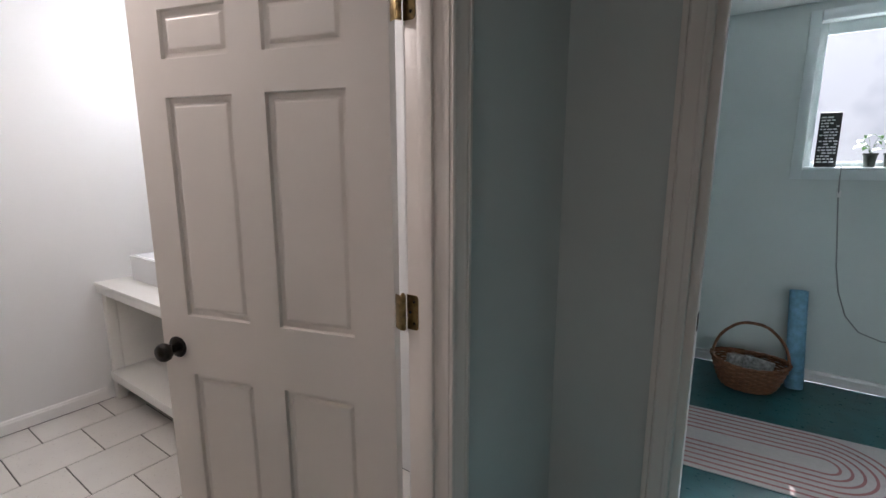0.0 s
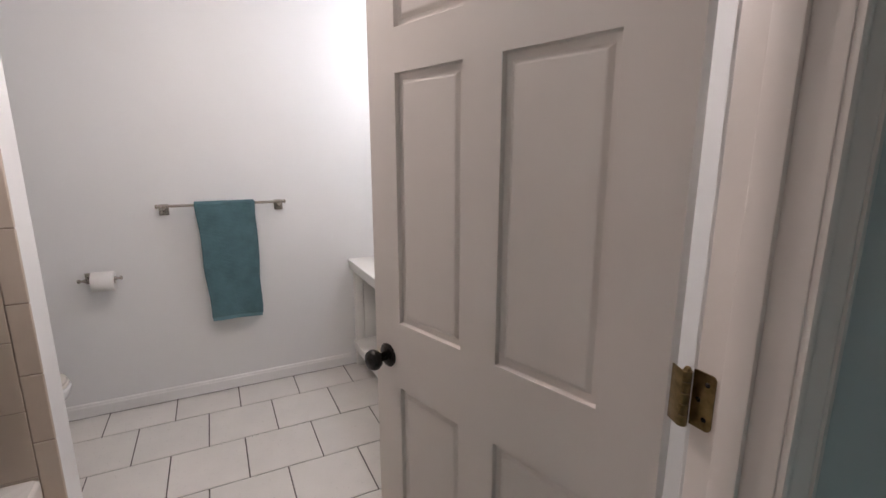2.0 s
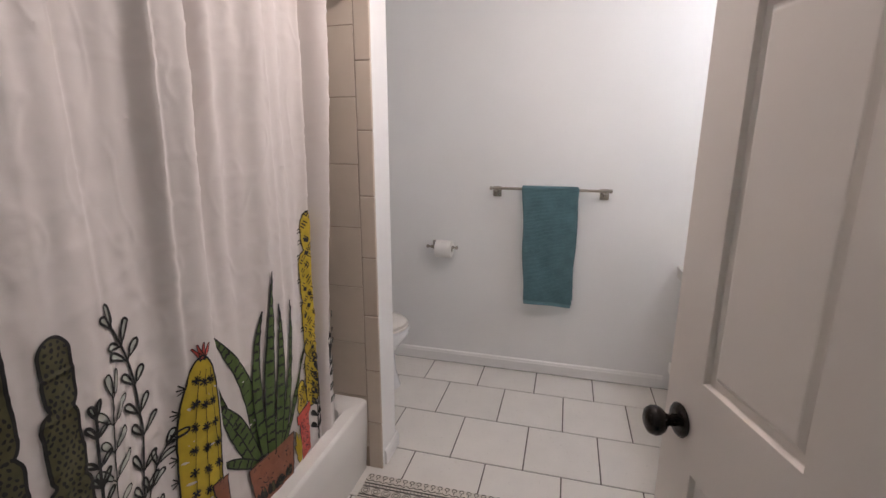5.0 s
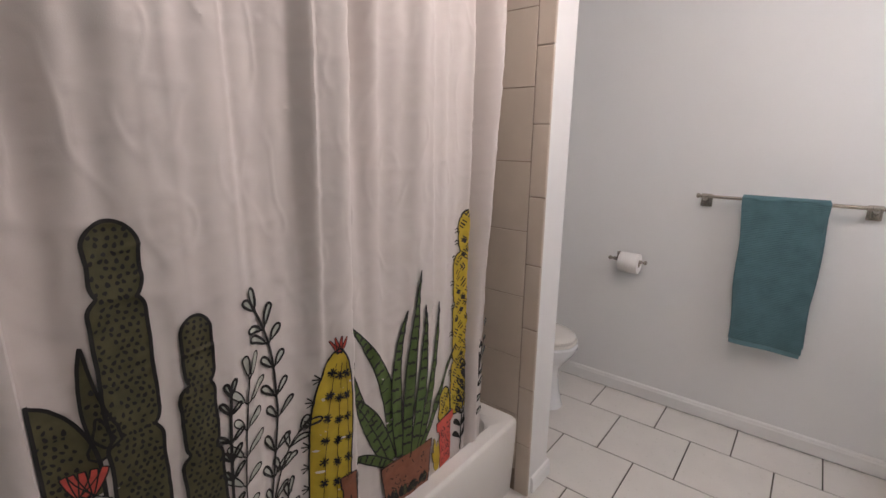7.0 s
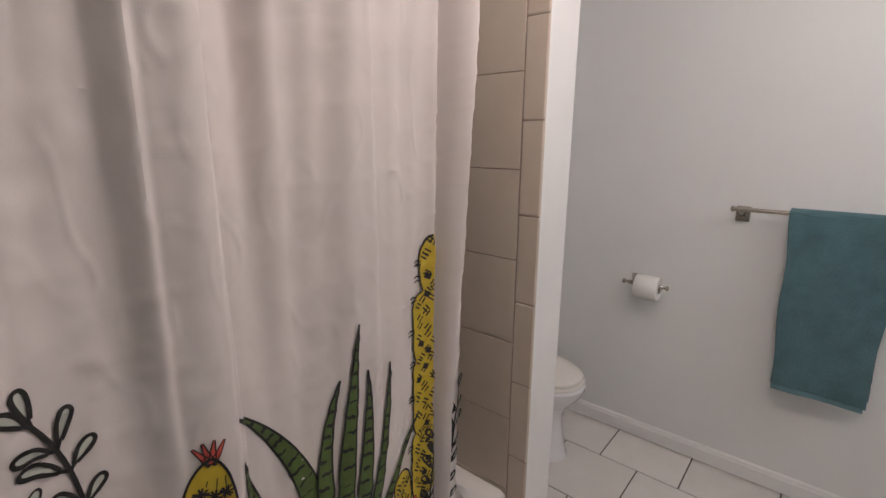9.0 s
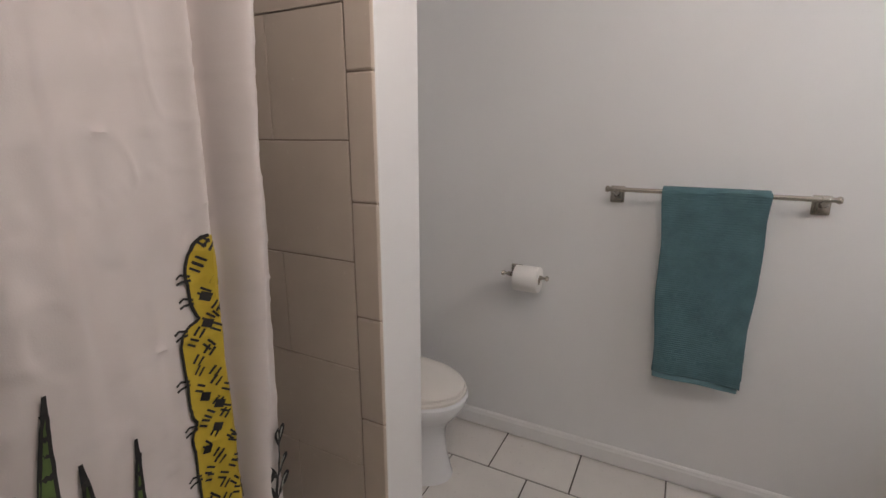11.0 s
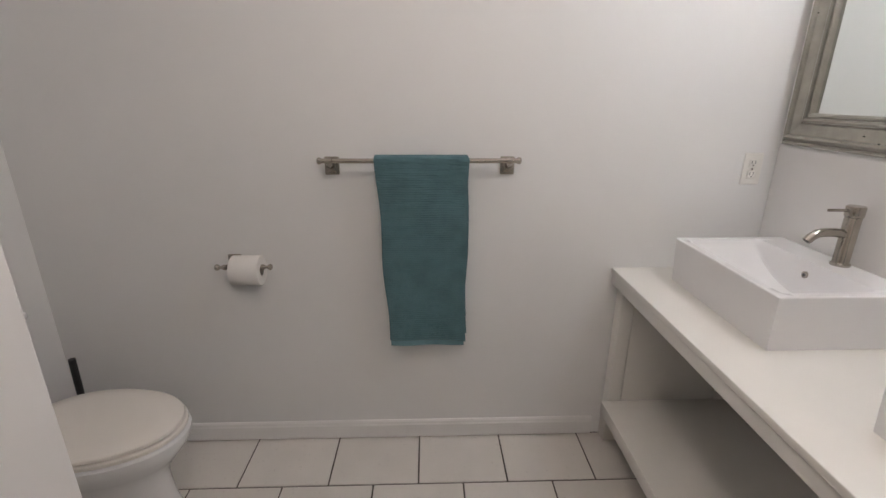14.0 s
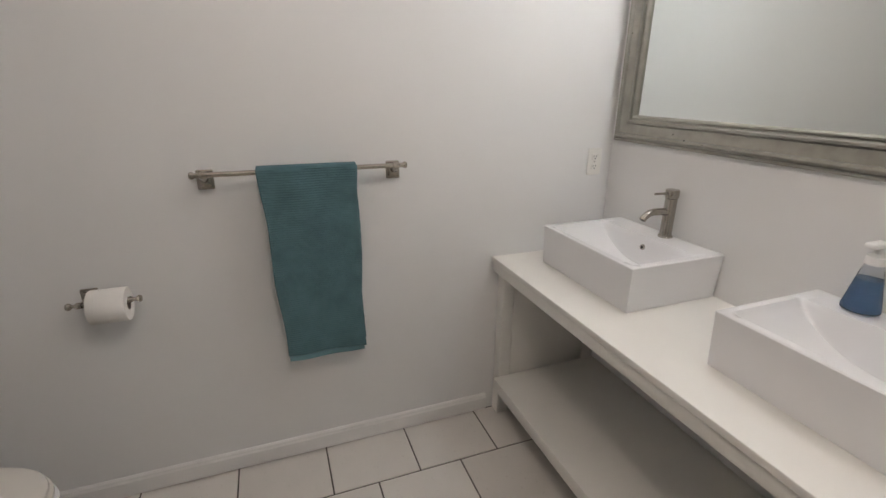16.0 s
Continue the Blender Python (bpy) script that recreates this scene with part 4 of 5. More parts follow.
pr.done("printed_cactus", "round dark cactus print with a red flower, partly folded away")


def sprig(pr, spine, count, size, ink, line, start=0.12, fill=True):
    """A stem with pairs of leaf loops."""
    stem = []
    for k in range(25):
        f = k / 24
        a, b, c = spine
        stem.append(Vector([(1 - f) ** 2 * a[q] + 2 * f * (1 - f) * b[q] + f * f * c[q] for q in (0, 1)]))
    pr.stroke(stem, line * 1.1)
    for k in range(count):
        f = start + (1 - start) * k / (count - 1)
        p = stem[round(f * 24)]
        way = (stem[min(round(f * 24) + 1, 24)] - stem[max(round(f * 24) - 1, 0)]).normalized()
        for s in ((1, -1) if k < count - 1 else (0.4, -0.4)):
            a = rng.uniform(0.6, 0.95) * s
            d = Vector((way.x * math.cos(a) - way.y * math.sin(a), way.x * math.sin(a) + way.y * math.cos(a)))
            length = size * rng.uniform(0.8, 1.15)
            q = p + d * length * 0.22
            tip = p + d * length
            mid = (q + tip) / 2 + Vector((0, length * 0.12))
            pr.stroke([p, q], line)
            pr.blade((q, mid, tip), lambda f: size * 0.19 * (f + 0.08) ** 0.6 * max(0.0, 1 - f ** 3) ** 0.5, ink, line, 12, fill)


pr = Print()
sprig(pr, ((-0.655, 0.52), (-0.790, 0.960), (-0.696, 1.135)), 9, 0.054, SAGE, 0.0058)
pr.done("printed_sprig", "black outlined leafy branch print")
pr = Print()
sprig(pr, ((-0.612, 0.45), (-0.628, 0.80), (-0.662, 1.000)), 8, 0.056, SAGE, 0.0032)
sprig(pr, ((-0.590, 0.45), (-0.596, 0.75), (-0.616, 0.985)), 10, 0.036, SAGE, 0.0062)
pr.done("printed_sprig", "thin outlined leafy stems print")
pr = Print()
sprig(pr, ((-0.660, 0.45), (-0.69, 0.72), (-0.792, 0.795)), 6, 0.052, SAGE, 0.0052)
sprig(pr, ((-0.715, 0.40), (-0.73, 0.52), (-0.745, 0.64)), 5, 0.048, SAGE, 0.0050)
pr.done("printed_sprig", "low outlined leafy sprig print")


def star(pr, x, z, r, width=0.0028, arms=5):
    for k in range(arms):
        a = math.pi * k / arms + rng.uniform(-0.2, 0.2)
        pr.stroke([(x - r * math.cos(a), z - r * math.sin(a)), (x, z), (x + r * math.cos(a), z + r * math.sin(a))], width)


pr = Print()
FOLD = -0.930
ys = ((-0.852, 0.40), (-0.858, 0.71), (-0.890, 0.988))


def along(f):
    return (1 - f) ** 2 * ys[0][0] + 2 * f * (1 - f) * ys[1][0] + f * f * ys[2][0]


pr.blade(ys, lambda f: 0.0555 * (max(0.02, 1 - ((f - 0.62) / 0.38) ** 2.2) ** 0.62 if f > 0.62 else 1.0), YELLOW, 0.0045, 44, low=FOLD)
for c in (-0.044, -0.014, 0.020):
    for k in range(9):
        f = 0.05 + k * 0.104
        x = along(f) + c * (1 - 0.65 * max(0.0, f - 0.55) * 2)
        if x > FOLD + 0.012:
            star(pr, x, 0.40 + 0.585 * f + 0.012 * (c > 0), 0.0125, 0.0032)
    pr.stroke([(max(along(f) + c * 1.05 * (1 - 0.62 * f ** 3), FOLD + 0.002), 0.42 + 0.53 * f) for f in [q / 20 for q in range(21)]], 0.0016)
for k in range(9):
    f = 0.08 + k * 0.10
    edge, z = along(f) + 0.0545 * (max(0.05, 1 - ((f - 0.62) / 0.38) ** 2.2) ** 0.62 if f > 0.62 else 1.0), 0.40 + 0.59 * f
    for up in (-0.5, 0.15, 0.8):
        pr.stroke([(edge, z), (edge + 0.021 * math.cos(up), z + 0.021 * math.sin(up))], 0.0036)
for a in (1.0, 1.35, 1.75, 2.15):
    pr.blade(((-0.890, 0.978), (-0.890 + 0.018 * math.cos(a), 0.978 + 0.018 * math.sin(a)), (-0.890 + 0.042 * math.cos(a), 0.978 + 0.042 * math.sin(a))), lambda f: 0.0068 * (1 - 0.75 * f), REDINK, 0.0020, 8)
pr.done("printed_cactus", "yellow spiny cactus print with a red flower")
pr = Print()
pr.blade(((-0.908, 0.36), (-0.910, 0.47), (-0.912, 0.615)), lambda f: 0.020 + 0.004 * f + (0.005 if f > 0.86 else 0), CLAY, 0.004, low=FOLD - 0.004, lift=0.0034, edge=0.0038)
for a, size in ((2.2, 0.060), (1.5, 0.045), (2.7, 0.050)):
    pr.blade(((-0.930, 0.53), (-0.930 + 0.5 * size * math.cos(a), 0.53 + 0.6 * size * math.sin(a)), (-0.930 + size * math.cos(a), 0.53 + size * math.sin(a))), lambda f: 0.011 * max(0.0, 1 - f ** 2.0) ** 0.6 * min(1, 0.4 + f * 3), INK, 0)
pr.done("printed_pot", "brown pot print")

# sword plant in its pot: each leaf by its tip, its bend, its root and half its width
pr = Print()
LEAVES = (((-0.952, 1.016), (-1.128, 0.842), (-1.112, 0.55), 0.029), ((-0.955, 0.928), (-0.972, 0.762), (-1.085, 0.53), 0.024), ((-0.947, 0.800), (-1.040, 0.745), (-1.110, 0.52), 0.023), ((-0.948, 0.617), (-0.996, 0.592), (-1.110, 0.50), 0.018),
          ((-1.425, 0.790), (-1.335, 0.710), (-1.225, 0.50), 0.014), ((-1.312, 0.986), (-1.294, 0.703), (-1.200, 0.50), 0.018), ((-1.171, 0.995), (-1.103, 0.812), (-1.140, 0.52), 0.024), ((-1.238, 0.998), (-1.248, 0.752), (-1.185, 0.50), 0.023), ((-1.216, 1.112), (-1.180, 0.830), (-1.160, 0.50), 0.024))
for layer, (tip, bend, root, half) in enumerate(LEAVES):
    rise = 0.0005 * (layer + 1)
    pts = pr.blade((root, bend, tip), lambda f, h=half: h * (0.62 + 0.38 * min(1, f * 2.4)) * max(0.015, 1 - f ** 1.8) ** 0.95, GREEN, 0.0046, 34, lift=0.0010 + rise, edge=0.0013 + rise)
    gap, walked, flip = 0.025, 0.0, 1
    for k in range(2, 31):
        walked += (pts[k] - pts[k - 1]).length
        if walked < gap:
            continue
        walked, flip = rng.uniform(-0.006, 0.006), -flip
        way = (pts[k + 1] - pts[k]).normalized()
        side = Vector((-way.y, way.x)) * half * (0.62 + 0.38 * min(1, k / 14)) * max(0.1, 1 - (1 - (1 - k / 34) ** 1.5) ** 1.8) * flip
        pr.stroke([pts[k] + side, pts[k] + side * 0.45 - way * 0.005, pts[k] - way * 0.002, pts[k] - side * rng.uniform(0.35, 0.9) - way * 0.006], 0.0080, 0.0014 + rise)
pr.blade(((-1.165, 0.335), (-1.166, 0.42), (-1.166, 0.515)), lambda f: 0.084 + 0.024 * f, CLAY, 0.0045, lift=0.0062, edge=0.0066)
for _ in range(40):
    x, z, a = rng.uniform(-1.25, -1.08), rng.uniform(0.36, 0.50), rng.uniform(0, 3.1)
    pr.stroke([(x, z), (x + 0.011 * math.cos(a), z + 0.011 * math.sin(a))], 0.0026, 0.0066)
for k in range(14):
    x, a = -1.07 - 0.013 * k, rng.uniform(0.6, 2.5)
    pr.blade(((x, 0.375), (x + 0.012 * math.cos(a), 0.39), (x + 0.034 * math.cos(a), 0.375 + 0.040 * math.sin(a))), lambda f: 0.0085 * math.sin(math.pi * min(1, f + 0.1)) ** 0.6, INK if k % 3 else OLIVE, 0.0024, 10, lift=0.0070, edge=0.0074)
pr.done("printed_sword_plant", "striped green sword plant print in a brown pot")

# tall yellow cactus in a red pot, cut off by the curtain's last fold
pr = Print()
LAST = -1.4890
TALL = ((0.52, 0.742, -1.4400, 0.042), (0.722, 0.950, -1.4490, 0.043), (0.928, 1.122, -1.4560, 0.046), (1.100, 1.262, -1.4760, 0.042))
for z0, z1, x, half in TALL:
    pairs(pr, x, z0, z1, half, LAST)
stack(pr, TALL, YELLOW, 0.0058, low=LAST, cap_top=2.6)
column(pr, -1.353, 0.548, -1.353, 0.662, 0.040, YELLOW, 0.0056)
pairs(pr, -1.353, 0.556, 0.660, 0.034, -1.39)
for z, x in ((0.70, -1.399), (0.755, -1.405), (0.84, -1.406), (0.935, -1.412), (1.02, -1.410), (1.105, -1.420), (1.155, -1.436), (1.195, -1.436)):
    for up in (-0.35, 0.25):
        pr.stroke([(x - 0.006, z + 0.010 * up), (x + 0.010, z + 0.020 * up + 0.004), (x + 0.018, z + 0.016 * up)], 0.0042)
pr.blade(((-1.362, 0.36), (-1.362, 0.44), (-1.358, 0.548)), lambda f: 0.036 + 0.004 * f + (0.012 if f > 0.84 else 0), REDINK, 0.0045, lift=0.0044)
for _ in range(90):
    x, z = rng.uniform(-1.395, -1.330), rng.uniform(0.37, 0.515)
    pr.stroke([(x, z), (x + 0.004, z + 0.004)], 0.0038, 0.0058)
for tip in ((-1.290, 0.50), (-1.310, 0.48), (-1.280, 0.45)):
    pr.blade(((-1.305, 0.37), ((tip[0] - 1.305) / 2 - 0.005, 0.42), tip), lambda f: 0.012 * max(0.0, 1 - f ** 2.0) ** 0.6 * min(1, 0.5 + f * 3), YELLOW, 0.003, lift=0.0050)
pr.done("printed_cactus", "tall yellow cactus print in a red pot")
pr = Print()
sprig(pr, ((-1.455, 0.36), (-1.458, 0.56), (-1.500, 0.72)), 8, 0.056, INK, 0.0060)
sprig(pr, ((-1.512, 0.42), (-1.520, 0.63), (-1.556, 0.815)), 7, 0.050, SAGE, 0.0070)
pr.done("printed_sprig", "black leafy plant print at the curtain's edge")

# ---- bath mat ----
MATW = shader("cream_cotton_rug", (0.56, 0.51, 0.45), 0.95, vary=0.12, scale=60, bump=0.10, grain=500, sheen=0.2)
MATD = shader("charcoal_cotton", (0.085, 0.075, 0.068), 0.95, vary=0.15, scale=60, bump=0.08, grain=500, sheen=0.1)
mat_thing = thing("bath_mat", pose(-1.722, -0.274, 0.001), "cream cotton bath mat with a grey woven border on the tiles", "rug")
mat_thing.rotation_euler = (0, 0, radians(0.8))
part("rug_base", boxes(((0, 0, 0), (1.05, 0.715, 0.007)), bevel=0.003), MATW, mat_thing)
bm = bmesh.new()
for k in range(22):
    y = 0.018 + k * 0.0324
    for r in (0.0095,):
        tube(bm, [(0.013 + 0.009 * math.cos(a), y + r * math.sin(a), 0.0075) for a in [0.5 + 5.3 * q / 12 for q in range(13)]], 0.0017, 6)
    tube(bm, [(0.020, y, 0.0075), (0.036, y, 0.0075)], 0.0019, 6)
    tube(bm, [(0.038 + 0.009 * math.sin(math.pi * q / 8), y - 0.0162 + 0.0324 * q / 8, 0.0075) for q in range(9)], 0.0018, 6)
part("loop_border", bm, MATD, mat_thing, "row of dark looped knots")
bm = bmesh.new()
for x, w in ((0.060, 0.0035), (0.078, 0.003), (0.128, 0.0035), (0.142, 0.002)):
    box(bm, (x - w, 0.004, 0.0072), (x + w, 0.711, 0.0086))
for k in range(44):
    tube(bm, [(0.064, 0.010 + k * 0.0162, 0.0075), (0.074, 0.017 + k * 0.0162, 0.0075)], 0.0014, 5)
part("band", bm, MATD, mat_thing, "dark woven stripes")
bm = bmesh.new()
for row in range(7):
    for k in range(15):
        y = 0.026 + k * 0.0474
        x = 0.103 + row * 0.13
        for r in (0.019, 0.010):
            tube(bm, [(x + r * math.cos(a), y + r * math.sin(a), 0.0075) for a in [2 * math.pi * q / 14 for q in range(15)]], 0.0016, 5)
part("ring_pattern", bm, MATD, mat_thing, "rows of dark rings")["kind"] = "stuff"

# ---- blue room: window, sill things, basket, mats ----
WINP = shader("window_paint", (0.74, 0.80, 0.80), 0.35, vary=0.02, bump=0.01)
w0, w1, wz0, wz1 = WIN
win = tagged(new("window_1"), "white framed window with a deep sill, bright daylight outside", "window", kind="structure")
bm = bmesh.new()
for a, b in (((w0 - 0.062, wz0 - 0.066), (w0, wz1 + 0.066)), ((w1, wz0 - 0.066), (w1 + 0.062, wz1 + 0.066))):
    box(bm, (a[0], TY1 - 0.018, a[1]), (b[0], TY1 - 0.001, b[1]), 0.004)
part("casing_side", bm, WINP, win)
part("apron", boxes(((w0 + 0.001, TY1 - 0.017, wz0 - 0.066), (w1 - 0.001, TY1 - 0.001, wz0 - 0.002)), bevel=0.004), WINP, win)
part("window_sill", boxes(((w0 + 0.001, TY1 - 0.028, wz0 - 0.001), (w1 - 0.001, TY1 + 0.09, wz0 + 0.016)), bevel=0.004), WINP, win)
bm = bmesh.new()
for a, b in (((w0 + 0.001, wz0 + 0.017), (w0 + 0.045, wz1)), ((w1 - 0.045, wz0 + 0.017), (w1 - 0.001, wz1)), ((w0 + 0.046, wz0 + 0.017), (w1 - 0.046, wz0 + 0.050)), ((w0 + 0.046, wz1 - 0.075), (w1 - 0.046, wz1))):
    box(bm, (a[0], TY1 + 0.070, a[1]), (b[0], TY1 + 0.105, b[1]), 0.004)
part("window_frame", bm, WINP, win)
part("head_casing", boxes(((w0 + 0.001, TY1 - 0.017, wz1 + 0.001), (w1 - 0.001, TY1 - 0.001, wz1 + 0.066)), bevel=0.004), WINP, win)
PANE = bpy.data.materials.new("window_glass")
PANE.use_nodes = True
pb = PANE.node_tree.nodes["Principled BSDF"]
pb.inputs["Base Color"].default_value = (1, 1, 1, 1)
pb.inputs["Roughness"].default_value = 0.02
pb.inputs["Transmission Weight"].default_value = 1.0
pb.inputs["IOR"].default_value = 1.05
pane = part("pane", boxes(((w0 + 0.044, TY1 + 0.086, wz0 + 0.048), (w1 - 0.044, TY1 + 0.090, wz1 - 0.073))), PANE, win, smooth=False)
pane.visible_shadow = False
SNOW = glow("hazy_daylight", (0.86, 0.91, 1.0), 0.50)
nt = SNOW.node_tree
nt.nodes["Principled BSDF"].inputs["Base Color"].default_value = (0.03, 0.03, 0.035, 1)
tex, rampc = nt.nodes.new("ShaderNodeTexNoise"), nt.nodes.new("ShaderNodeValToRGB")
tex.inputs["Scale"].default_value, tex.inputs["Detail"].default_value = 0.9, 3
rampc.color_ramp.elements[0].position, rampc.color_ramp.elements[0].color = 0.34, (0.52, 0.56, 0.66, 1)
rampc.color_ramp.elements[1].position, rampc.color_ramp.elements[1].color = 0.52, (0.90, 0.94, 1.0, 1)
nt.links.new(nt.nodes.new("ShaderNodeNewGeometry").outputs["Position"], tex.inputs["Vector"])
nt.links.new(tex.outputs["Fac"], rampc.inputs["Fac"])
nt.links.new(rampc.outputs[0], nt.nodes["Principled BSDF"].inputs["Emission Color"])
structure("backdrop", boxes(((-7, 9.0, -1), (9, 9.05, 5.4))), SNOW, "pale hazy daylight beyond the window", "backdrop")
structure("ground", boxes(((-400, 4.4, -0.4), (400, 800, -0.3))), shader("pale_ground", (0.55, 0.56, 0.58), 0.9, vary=0.1, scale=1), "pale bright ground outside", "ground")

sign = thing("sill_sign", pose(0.822, TY1 + 0.03, wz0 + 0.0165, -4, 0, 0), "small black sign with white lines on the window sill", "sign")
part("board", boxes(((-0.058, -0.006, 0), (0.058, 0.006, 0.355)), bevel=0.002), BLACK, sign)
WHITEINK = shader("white_ink", (0.8, 0.8, 0.8), 0.6)
for row in range(16):
    bm = bmesh.new()
    x = -0.048
    while x < 0.035:
        length = rng.uniform(0.010, 0.030)
        if rng.random() < 0.85:
            box(bm, (x, -0.0075, 0.33 - row * 0.0195 - 0.009), (min(x + length, 0.05), -0.0062, 0.33 - row * 0.0195))
        x += length + 0.006
    part("text_line", bm, WHITEINK, sign, smooth=False)["kind"] = "stuff"
LEAF = shader("leaf_green", (0.045, 0.13, 0.015), 0.6, vary=0.2, scale=30)
POTM = shader("dark_pot", (0.05, 0.06, 0.05), 0.4, vary=0.2)
for px, seed in ((1.045, 2), (1.145, 9)):
    r2 = random.Random(seed)
    plant = thing("potted_plant", pose(px, TY1 + 0.035, wz0 + 0.0165), "small leafy plant in a dark pot on the sill", "plant", "plants on the sill")
    part("pot", lathe(bmesh.new(), [(0, 0.0005), (0.028, 0.0005), (0.036, 0.075), (0.040, 0.078), (0.040, 0.088), (0.034, 0.088), (0.033, 0.078), (0, 0.076)], 26), POTM, plant)
    for k in range(11):
        a, up, reach = r2.uniform(0, 6.28), r2.uniform(0.03, 0.13), r2.uniform(0.05, 0.12)
        if math.sin(a) > 0:
            reach *= 0.35
        base, tip = Vector((0, 0, 0.08)), Vector((reach * math.cos(a), reach * math.sin(a), 0.08 + up))
        bm = tube(bmesh.new(), [base, (base + tip) / 2 + Vector((0, 0, 0.02)), tip], 0.0012, 6)
        way = (tip - base).normalized()
        side = way.cross(Vector((0, 0, 1))).normalized()
        ends = []
        for q in range(7):
            f = q / 6
            c = tip + Vector((way.x, way.y, 0.2 - 0.5 * f)) * 0.075 * f
            w = 0.024 * math.sin(math.pi * min(f + 0.08, 1)) ** 0.7
            ends.append((bm.verts.new(c - side * w + Vector((0, 0, 0.004))), bm.verts.new(c), bm.verts.new(c + side * w + Vector((0, 0, 0.004)))))
        for m0, m1 in zip(ends, ends[1:]):
            bm.faces.new((m0[0], m0[1], m1[1], m1[0]))
            bm.faces.new((m0[1], m0[2], m1[2], m1[1]))
        part("leaf", bm, LEAF, plant)
CORD = shader("grey_cord", (0.30, 0.32, 0.31), 0.6)
cord = thing("power_cord", pose(0.905, TY1 - 0.012, 0), "thin pale cord hanging from the window sill", "cord")
path = [(0.0, -0.02, 1.52), (0.0, -0.024, 1.44), (0.010, -0.004, 1.30), (0.035, -0.003, 1.05), (0.055, -0.003, 0.85), (0.085, -0.003, 0.68), (0.14, -0.003, 0.52), (0.22, -0.003, 0.42), (0.34, -0.003, 0.38), (0.50, -0.003, 0.40)]
part("wire", tube(bmesh.new(), path, 0.0042, 8), CORD, cord)
part("switch", boxes(((0.000, -0.014, 1.315), (0.020, 0.004, 1.36)), bevel=0.004), PUMP, cord, "small white inline switch")

WICKER = shader("brown_wicker", (0.20, 0.085, 0.040), 0.6, vary=0.3, scale=40, bump=0.08, grain=120)
basket = thing("wicker_basket", pose(0.545, 3.80, 0), "brown wicker basket with a tall arched handle", "basket")
bm = bmesh.new()
for k in range(12):
    f = k / 11
    rx, ry, z = 0.150 + 0.075 * f ** 0.7, 0.115 + 0.065 * f ** 0.7, 0.012 + 0.165 * f
    ring = []
    for q in range(61):
        a = 2 * math.pi * q / 60
        wob = 0.0035 * math.sin(15 * a + math.pi * (k % 2))
        ring.append(((rx + wob) * math.cos(a), (ry + wob) * math.sin(a), z + 0.018 * f * math.cos(a) ** 2))
    tube(bm, ring, 0.0075, 6)
part("weave", bm, WICKER, basket, "woven wicker side")
part("bottom", lathe(bmesh.new(), [(0, 0.004), (0.15, 0.004), (0.155, 0.012), (0, 0.014)], 40, Matrix.Diagonal((1, 0.77, 1, 1))), WICKER, basket)
for k in range(2):
    part("rim", tube(bmesh.new(), [((0.228 + 0.006 * math.sin(20 * a + k * 3.1)) * math.cos(a), (0.183 + 0.006 * math.sin(20 * a + k * 3.1)) * math.sin(a), 0.190 + 0.006 * k + 0.018 * math.cos(a) ** 2) for a in [2 * math.pi * q / 70 for q in range(71)]], 0.009, 8), WICKER, basket)
for s in (-0.6, 0.6):
    arch = [(0.222 * math.cos(a), 0.008 * math.sin(9 * a + s * 4), 0.19 + 0.275 * math.sin(a)) for a in [math.pi * q / 40 for q in range(41)]]
    part("handle_strand", tube(bmesh.new(), arch, 0.0095, 8), WICKER, basket)
WRAP = shader("grey_patterned_paper", (0.30, 0.31, 0.31), 0.6, vary=0.55, scale=45, bump=0.02)
for x, y, rz, sx, sz in ((-0.075, 0.03, 24, 0.10, 0.13), (0.045, -0.02, -12, 0.17, 0.145)):
    pack = thing("paper_packet", pose(0.545 + x, 3.80 + y, 0.075, -14, 4, rz), "grey patterned paper packet standing in the basket", "packet", "packets in the basket")
    part("wrap", boxes(((-sx / 2, -0.035, 0), (sx / 2, 0.035, sz)), bevel=0.008, segs=3), WRAP, pack)
YOGA = shader("light_blue_mat", (0.20, 0.42, 0.58), 0.75, vary=0.22, scale=26, bump=0.05, grain=220)
yoga = thing("rolled_mat", pose(0.815, 3.965, 0.004, -5.5, -3.5, 0), "rolled light blue exercise mat leaning on the wall", "mat")
bm = bmesh.new()
spiral = [((0.012 + 0.0072 * a / 6.283) * math.cos(a), (0.012 + 0.0072 * a / 6.283) * math.sin(a)) for a in [6.283 * 6 * q / 150 for q in range(151)]]
rows = [[bm.verts.new((x, y, z)) for x, y in spiral] for z in (0, 0.68)]
for k in range(150):
    bm.faces.new((rows[0][k], rows[0][k + 1], rows[1][k + 1], rows[1][k]))
sheet = part("rolled_sheet", bm, YOGA, yoga)
thick = sheet.modifiers.new("thickness", "SOLIDIFY")
thick.thickness = 0.0055

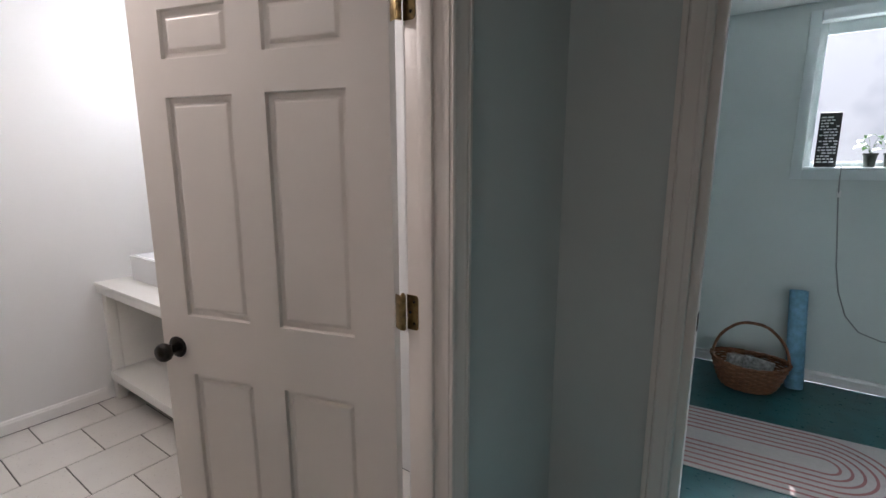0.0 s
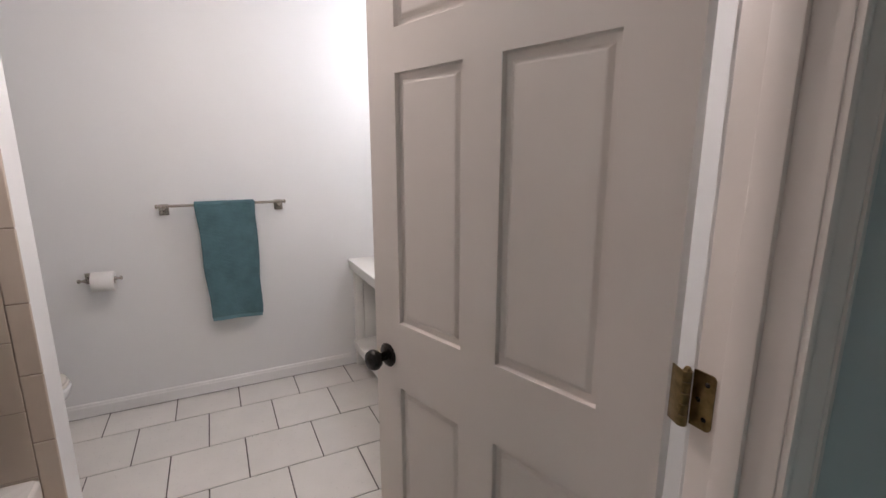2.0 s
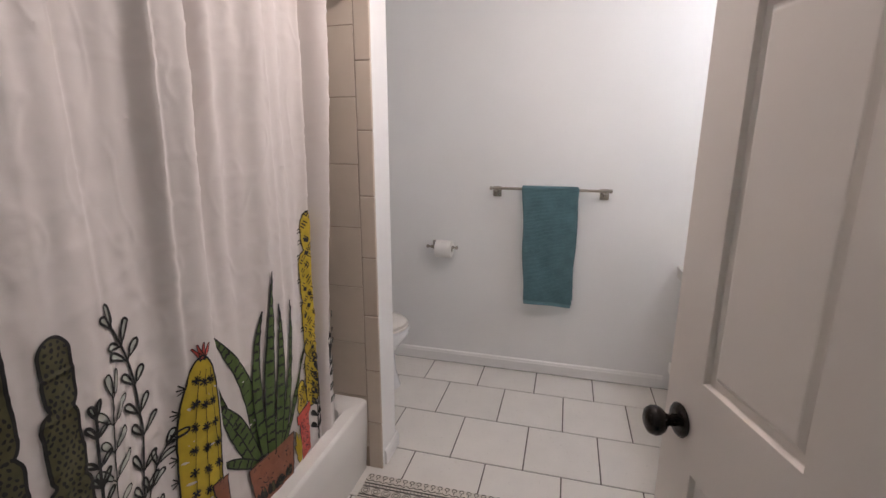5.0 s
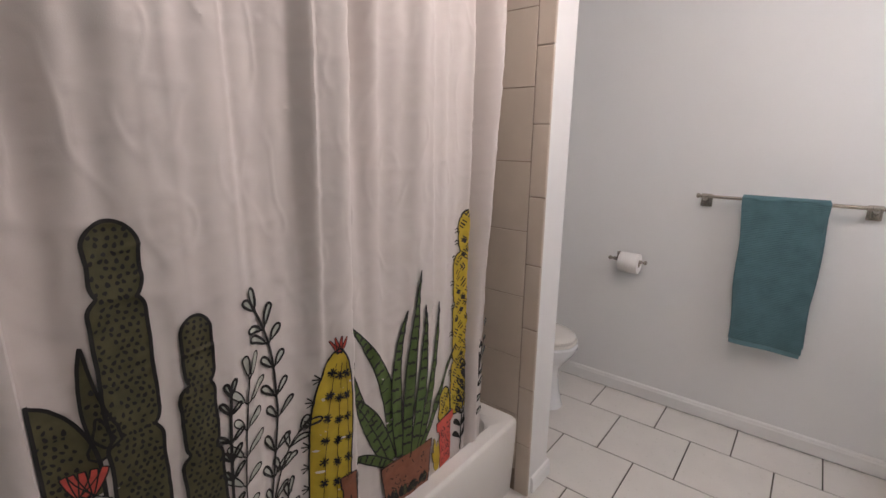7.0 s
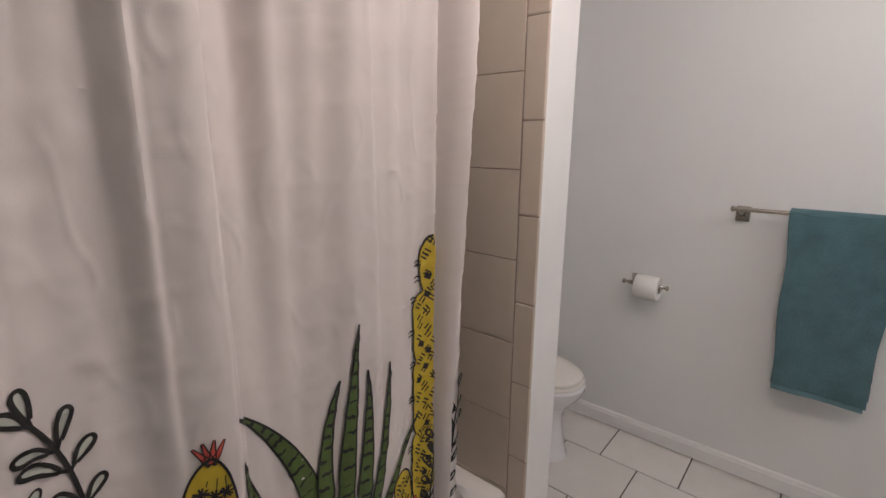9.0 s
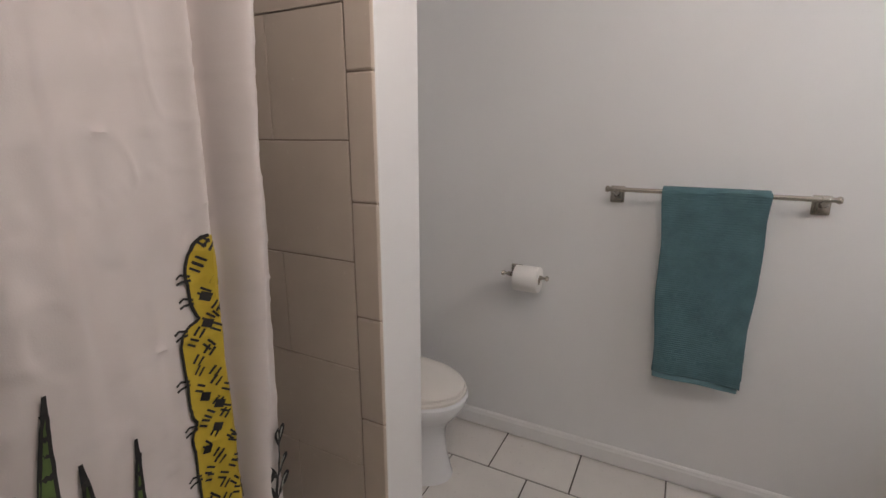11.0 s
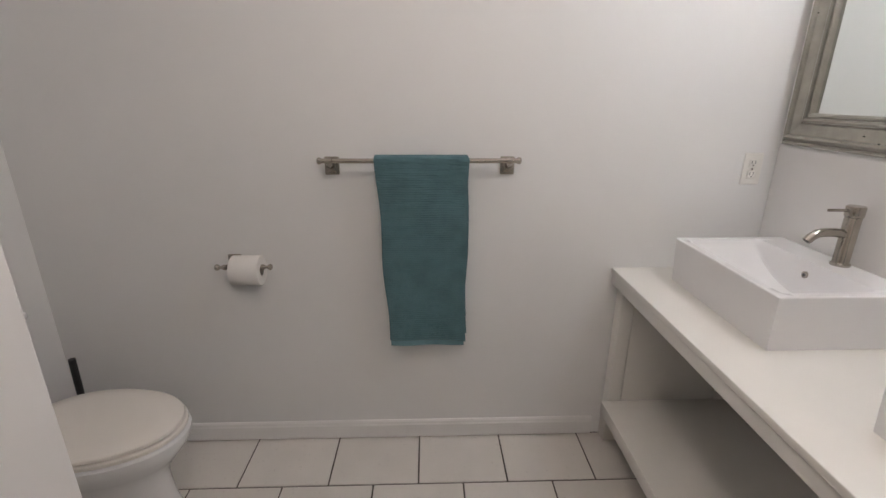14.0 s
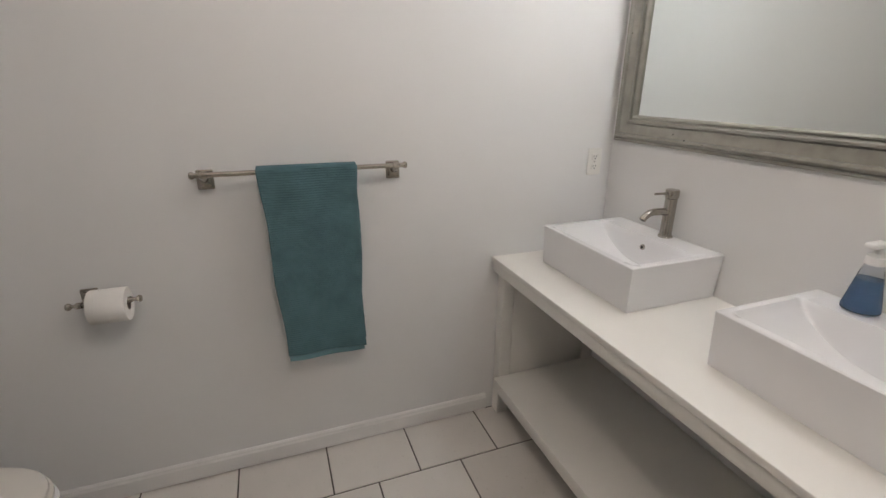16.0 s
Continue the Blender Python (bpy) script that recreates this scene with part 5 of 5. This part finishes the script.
RUGC = shader("cream_rug", (0.58, 0.53, 0.52), 0.95, vary=0.05, scale=50, bump=0.08, grain=420, sheen=0.2)
RUGP = shader("dusty_pink_yarn", (0.42, 0.19, 0.19), 0.95, vary=0.08, scale=50, bump=0.08, grain=420)
rug = thing("striped_rug", pose(0.95, 2.995, 0.001), "cream rug with concentric dusty pink arches on the teal floor", "rug")
rug.rotation_euler = (0, 0, radians(4.5))
part("rug_base", boxes(((-0.98, -0.345, 0), (0.42, 0.345, 0.006)), bevel=0.0025), RUGC, rug)
for k in range(6):
    r = 0.075 + 0.047 * k
    bm = bmesh.new()
    pts = [(-0.97, r)] + [(-0.05 + r * math.sin(math.pi * q / 36), r * math.cos(math.pi * q / 36)) for q in range(37)] + [(-0.97, -r)]
    last = None
    for q, p in enumerate(pts):
        a, b = Vector(pts[max(q - 1, 0)]), Vector(pts[min(q + 1, len(pts) - 1)])
        side = Vector((-(b - a).y, (b - a).x)).normalized() * 0.0065
        now = [bm.verts.new((p[0] + s * side.x, p[1] + s * side.y, z)) for s, z in ((1, 0.0058), (1, 0.0072), (-1, 0.0072), (-1, 0.0058))]
        if last:
            for j in range(3):
                bm.faces.new((last[j], last[j + 1], now[j + 1], now[j]))
        last = now
    part("arch_stripe", bm, RUGP, rug)

# ---- tiles, last ----
floor_ob = bpy.data.objects["floor"]
wall_ob = bpy.data.objects["partition_wall"]
TILE_W, JOINT = 0.352, 0.0065
tile_meshes = {}


def tile(parent, x0, x1, y0, y1, z0, z1, mat, thin):
    """One tile with eased edges; alike tiles share a mesh."""
    size = (round(x1 - x0, 4), round(y1 - y0, 4), round(z1 - z0, 4))
    if size not in tile_meshes:
        bm = boxes((tuple(-s / 2 for s in size), tuple(s / 2 for s in size)), bevel=thin, segs=1)
        me = bpy.data.meshes.new("tile")
        bm.to_mesh(me)
        bm.free()
        me.materials.append(mat)
        tile_meshes[size] = me
    ob = new("tile", tile_meshes[size])
    ob.location = ((x0 + x1) / 2, (y0 + y1) / 2, (z0 + z1) / 2)
    ob.parent = parent


row, x = 0, -2.642 - TILE_W
while x < EX:
    first = 0.055 - 4 * TILE_W if row % 2 == 0 else 0.055 - 4 * TILE_W + TILE_W / 2
    y = first
    while y < NY:
        x0, x1, y0, y1 = max(x, WX) + JOINT / 2, min(x + TILE_W, EX) - JOINT / 2, max(y, SY) + JOINT / 2, min(y + TILE_W, NY) - JOINT / 2
        hidden = x0 > -1.80 and y1 < -0.32
        if x1 - x0 > 0.02 and y1 - y0 > 0.02 and not hidden:
            tile(floor_ob, x0, x1, y0, y1, -0.012, 0.0, TILE, 0.0012)
        y += TILE_W
    x += TILE_W
    row += 1

# beige wall tiles on the tub side of the stub wall: a column of narrow edge tiles, then wide tiles in half-offset rows
backing = link("grout", boxes(((-1.782, SY, 0.0), (-1.7745, -0.231, 2.12))), WGROUT, wall_ob)
COURSE = 0.2608
z = 0.240 - COURSE
while z < 2.05:
    tile(wall_ob, -1.7795, -1.7695, -0.2935, -0.2265, max(z, 0.0) + 0.0013, min(z + COURSE, 2.12) - 0.0013, WTILE, 0.0035)
    z += COURSE
z, row = 0.107, 1
while z < 2.05:
    for y0, y1 in (((-0.715, -0.296), (SY, -0.7175)) if row % 2 else ((-0.506, -0.296), (-0.92, -0.5085), (SY, -0.9225))):
        tile(wall_ob, -1.7795, -1.7700, y0, y1, z + 0.0013, min(z + COURSE, 2.12) - 0.0013, WTILE, 0.0015)
    z += COURSE
    row += 1
